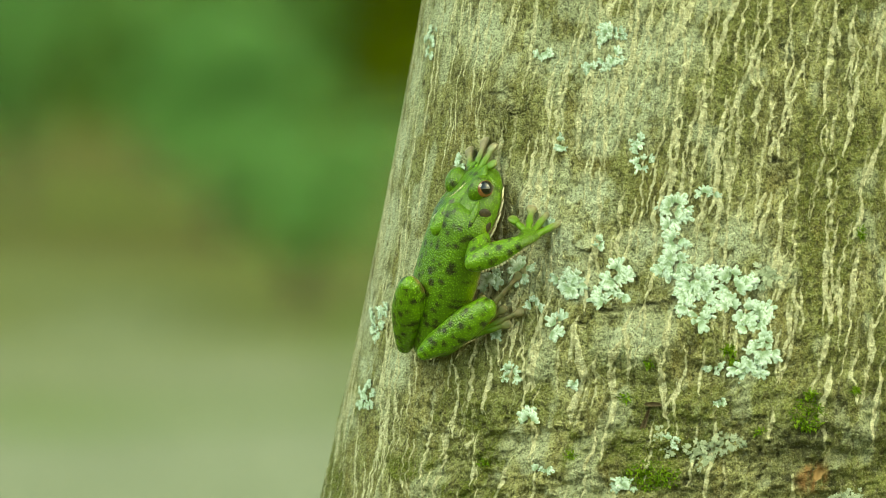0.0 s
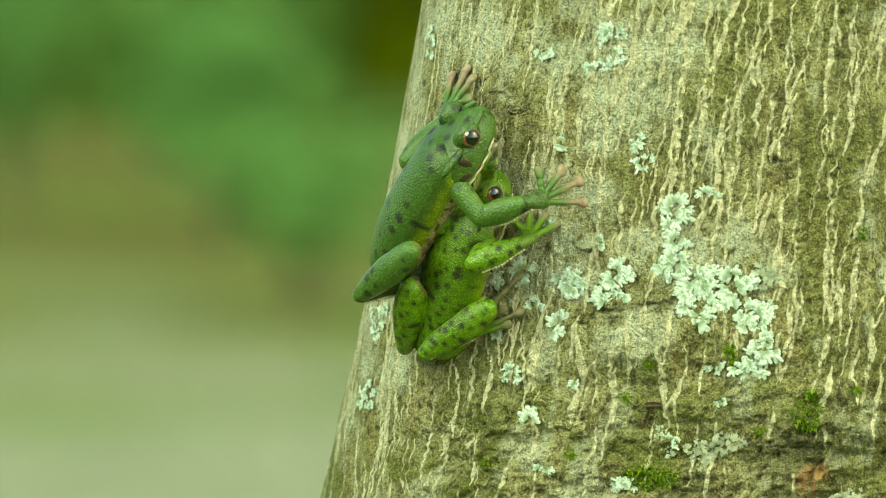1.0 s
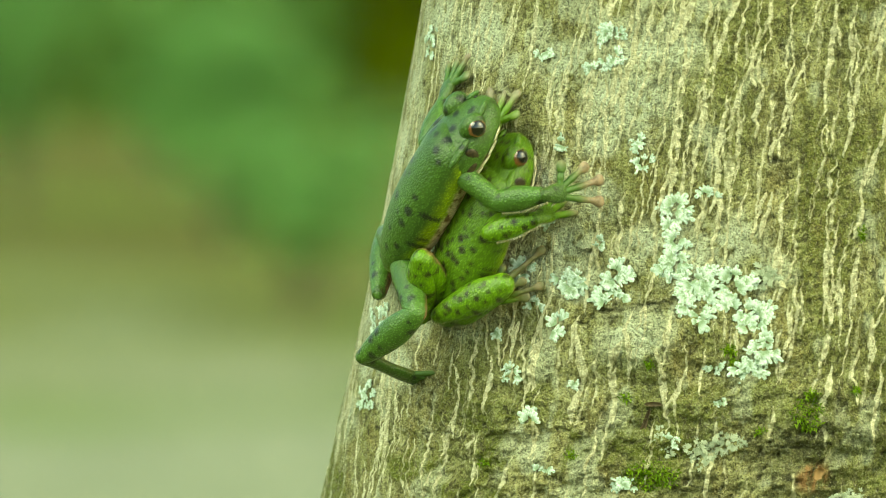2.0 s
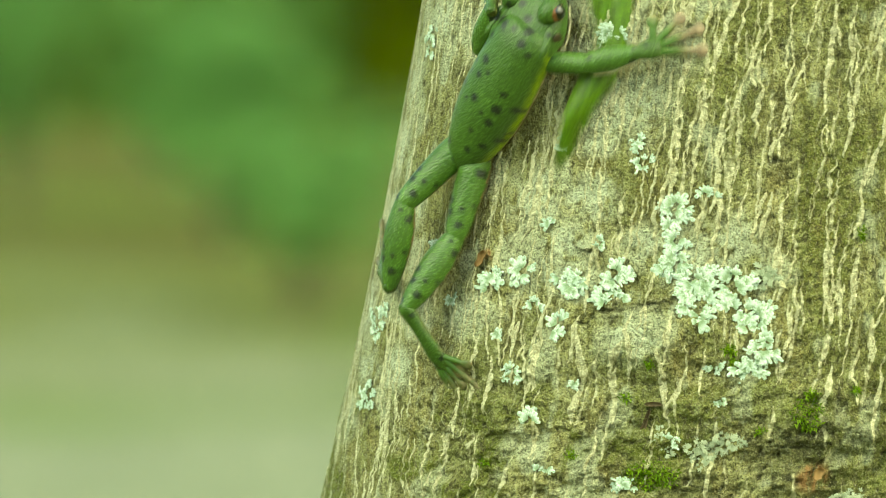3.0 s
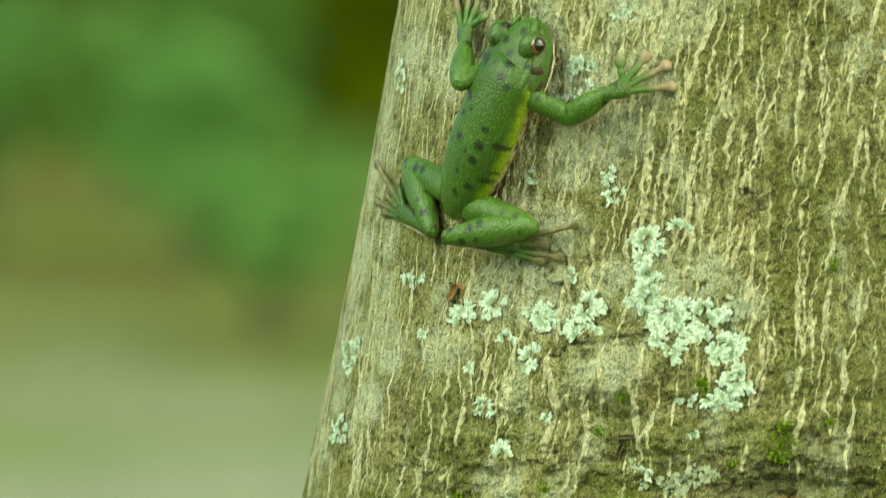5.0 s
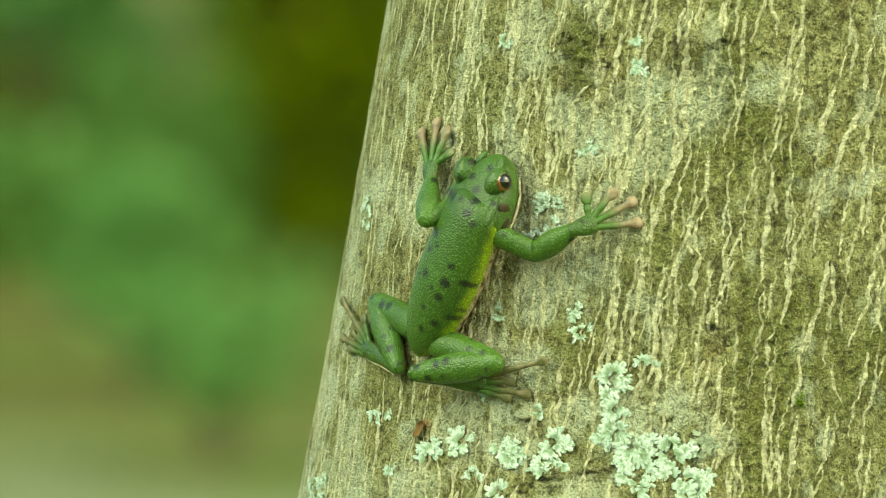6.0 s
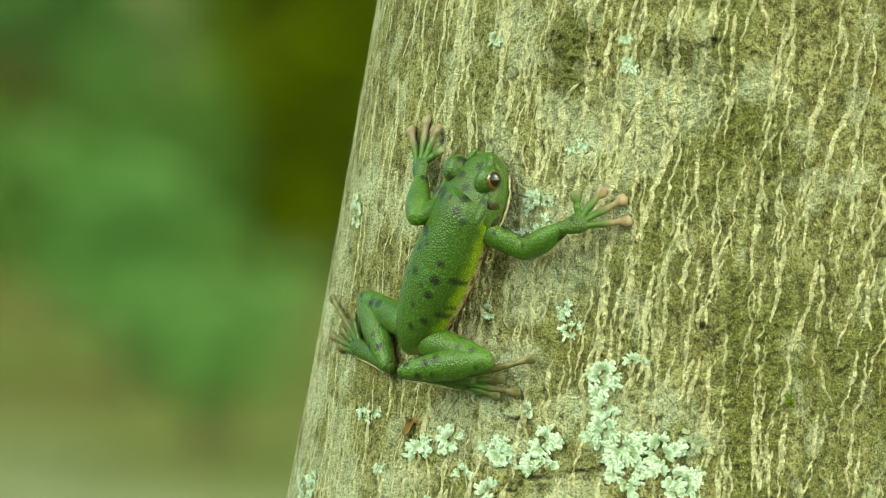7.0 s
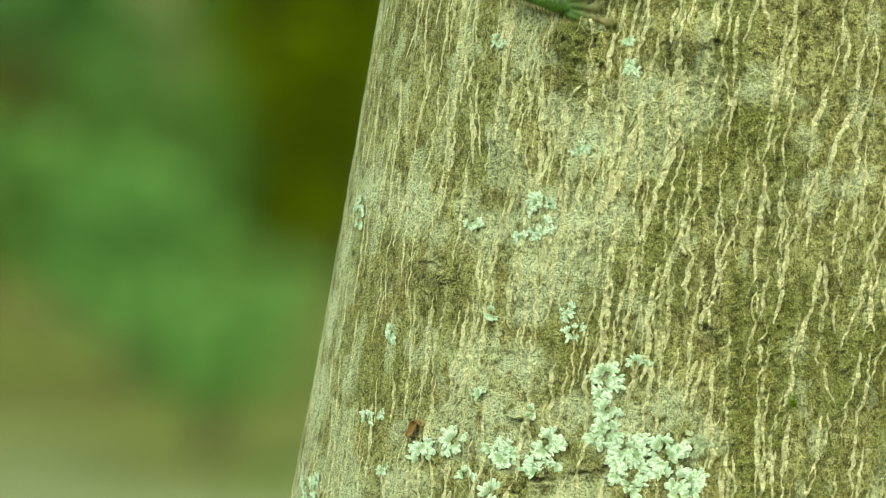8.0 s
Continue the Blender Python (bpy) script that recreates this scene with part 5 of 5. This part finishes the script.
    hold(climbing_frog, 2.9, snout=(28.5, -4.1, 90.5), vent=(0.7, 27.4, 41.9), dorsal=44.4, right_arm=((28.4, -1.4, 59.4), (39.5, 0.2, 57.3), (56.1, -0.1, 49.5)), left_arm=((14.8, 21.2, 87.4), (15.6, 10.1, 98.3), (14.3, 31.2, 108.3)), right_leg=((-0.7, 20.1, 21.4), (-15.1, 18.1, 1.6), (1.5, 20.2, -16.2)), left_leg=((-13.6, 29.3, 32.8), (-17.0, 31.8, 8.7), (-17.5, 56.4, 17.5)))
    hold(climbing_frog, 3, snout=(32.2, 1.2, 98.6), vent=(5.5, 26.1, 46.0), dorsal=35.4, right_arm=((40.6, 0.7, 77.3), (54.7, -4.7, 80.8), (71.4, -2.3, 85.0)), left_arm=((10.9, 19.9, 80.5), (13.7, 10.1, 92.2), (13.8, 30.3, 104.8)), right_leg=((3.5, 19.8, 26.9), (-10.3, 17.7, 6.6), (2.6, 18.3, -13.8)), left_leg=((-10.8, 23.4, 36.4), (-15.1, 26.3, 12.4), (-18.3, 55.0, 17.1)))
    hold(climbing_frog, 3.1, snout=(34.3, 2.3, 102.0), vent=(9.9, 21.9, 46.7), dorsal=36.9, right_arm=((43.9, -0.1, 74.0), (57.4, -2.4, 80.7), (74.4, -2.8, 86.6)), left_arm=((11.8, 13.7, 81.4), (13.9, 8.2, 92.0), (13.5, 26.8, 103.4)), right_leg=((10.7, 16.3, 27.0), (-5.6, 17.1, 9.4), (6.0, 17.7, -11.4)), left_leg=((-7.5, 24.1, 39.4), (-13.2, 24.8, 15.7), (-18.5, 52.6, 20.5)))
    hold(climbing_frog, 3.2, snout=(36.5, 2.1, 104.5), vent=(11.9, 21.3, 46.8), dorsal=38.4, right_arm=((45.6, 3.0, 72.4), (57.6, -6.7, 80.2), (74.6, -2.2, 86.2)), left_arm=((12.4, 8.3, 82.0), (13.9, 7.4, 91.7), (13.8, 24.1, 102.1)), right_leg=((17.3, 15.8, 27.2), (-2.7, 19.4, 15.1), (5.2, 20.1, -5.3)), left_leg=((-5.3, 25.2, 41.5), (-11.3, 29.5, 18.1), (-18.0, 54.5, 25.5)))
    hold(climbing_frog, 3.3, snout=(35.5, 1.6, 101.5), vent=(12.3, 20.3, 44.7), dorsal=41.0, right_arm=((44.2, 0.6, 73.1), (56.2, -8.9, 79.5), (73.5, -2.0, 85.5)), left_arm=((12.1, 4.6, 82.0), (13.6, 8.8, 91.3), (14.0, 23.5, 101.0)), right_leg=((31.6, 2.4, 37.3), (10.6, 19.1, 34.8), (39.3, 12.8, 23.7)), left_leg=((-4.6, 30.9, 43.1), (-11.1, 27.7, 19.9), (-17.7, 52.2, 26.5)))
    hold(climbing_frog, 3.42, snout=(35.2, 0.8, 98.5), vent=(12.0, 19.6, 41.8), dorsal=51.2, right_arm=((43.6, 0.7, 71.6), (54.6, -7.6, 78.7), (72.2, -2.6, 84.1)), left_arm=((13.2, 8.3, 81.1), (14.7, 20.0, 91.1), (14.9, 29.1, 104.2)), right_leg=((32.1, -0.6, 40.7), (9.9, 9.6, 37.3), (42.8, 2.3, 32.1)), left_leg=((-0.7, 38.2, 55.2), (4.9, 21.2, 38.3), (-7.5, 43.1, 43.8)))
    hold(climbing_frog, 7.62)
    hold(climbing_frog, 7.7, snout=(35.2, 4.2, 114.4), vent=(11.9, 13.3, 52.6), dorsal=32, right_arm=((45.5, 3.2, 82.3), (58.6, -4.1, 83.0), (78.3, -2.5, 85.8)), left_arm=((11.6, 24.8, 80.8), (13.5, 14.9, 91.9), (13.7, 29.3, 105.9)), right_leg=((34.6, -2.9, 47.4), (11.7, -3.4, 39.6), (31.1, 0.8, 36.7)), left_leg=((-4.1, 30.7, 56.2), (4.3, 15.1, 39.7), (-3.3, 32.9, 45.0)))
    hold(climbing_frog, 7.8, snout=(57.7, -1.2, 210.2), vent=(38.6, 4.9, 156.5), dorsal=25, right_arm=((63.4, -13.9, 194.5), (66.5, -14.0, 209.2), (68.6, 4.5, 216.4)), left_arm=((43.8, 13.7, 205.5), (48.5, 7.0, 218.1), (51.1, 23.6, 228.9)), right_leg=((40.2, 0.5, 135.1), (33.1, -0.5, 112.0), (31.6, 6.7, 93.4)), left_leg=((23.7, 4.5, 141.1), (15.1, 3.5, 118.6), (11.3, 16.5, 103.8)))
    hold(climbing_frog, 7.9, snout=(62.1, 6.6, 229.4), vent=(36.6, 15.0, 171.2), dorsal=22, right_arm=((69.60000000000001, 0.4, 204.4), (80.3, -6.5, 212.2), (97.0, 3.5, 216.9)), left_arm=((38.1, 1.8, 210.9), (40.800000000000004, 11.6, 221.9), (41.300000000000004, 26.6, 235.1)), right_leg=((55.2, 0.0, 163.4), (36.400000000000006, 14.0, 149.2), (67.5, 2.7, 139.5)), left_leg=((20.5, -3.9, 182.7), (30.099999999999998, 9.4, 165.0), (22.0, 26.7, 171.0)))
    hold(climbing_frog, 8, snout=(61.4, 6.6, 224.4), vent=(35.9, 15.0, 166.2), right_arm=((68.9, 0.4, 199.4), (79.6, -6.5, 207.2), (96.3, 3.5, 211.9)), left_arm=((37.4, 1.8, 205.9), (40.1, 11.6, 216.9), (40.6, 26.6, 230.1)), right_leg=((54.5, 0.0, 158.4), (35.7, 14.0, 144.2), (66.8, 2.7, 134.5)), left_leg=((19.8, -3.9, 177.7), (29.4, 9.4, 160.0), (21.3, 26.7, 166.0)))


frog_states()


def motions():
    drive(resting_frog)
    drive(climbing_frog)


motions()
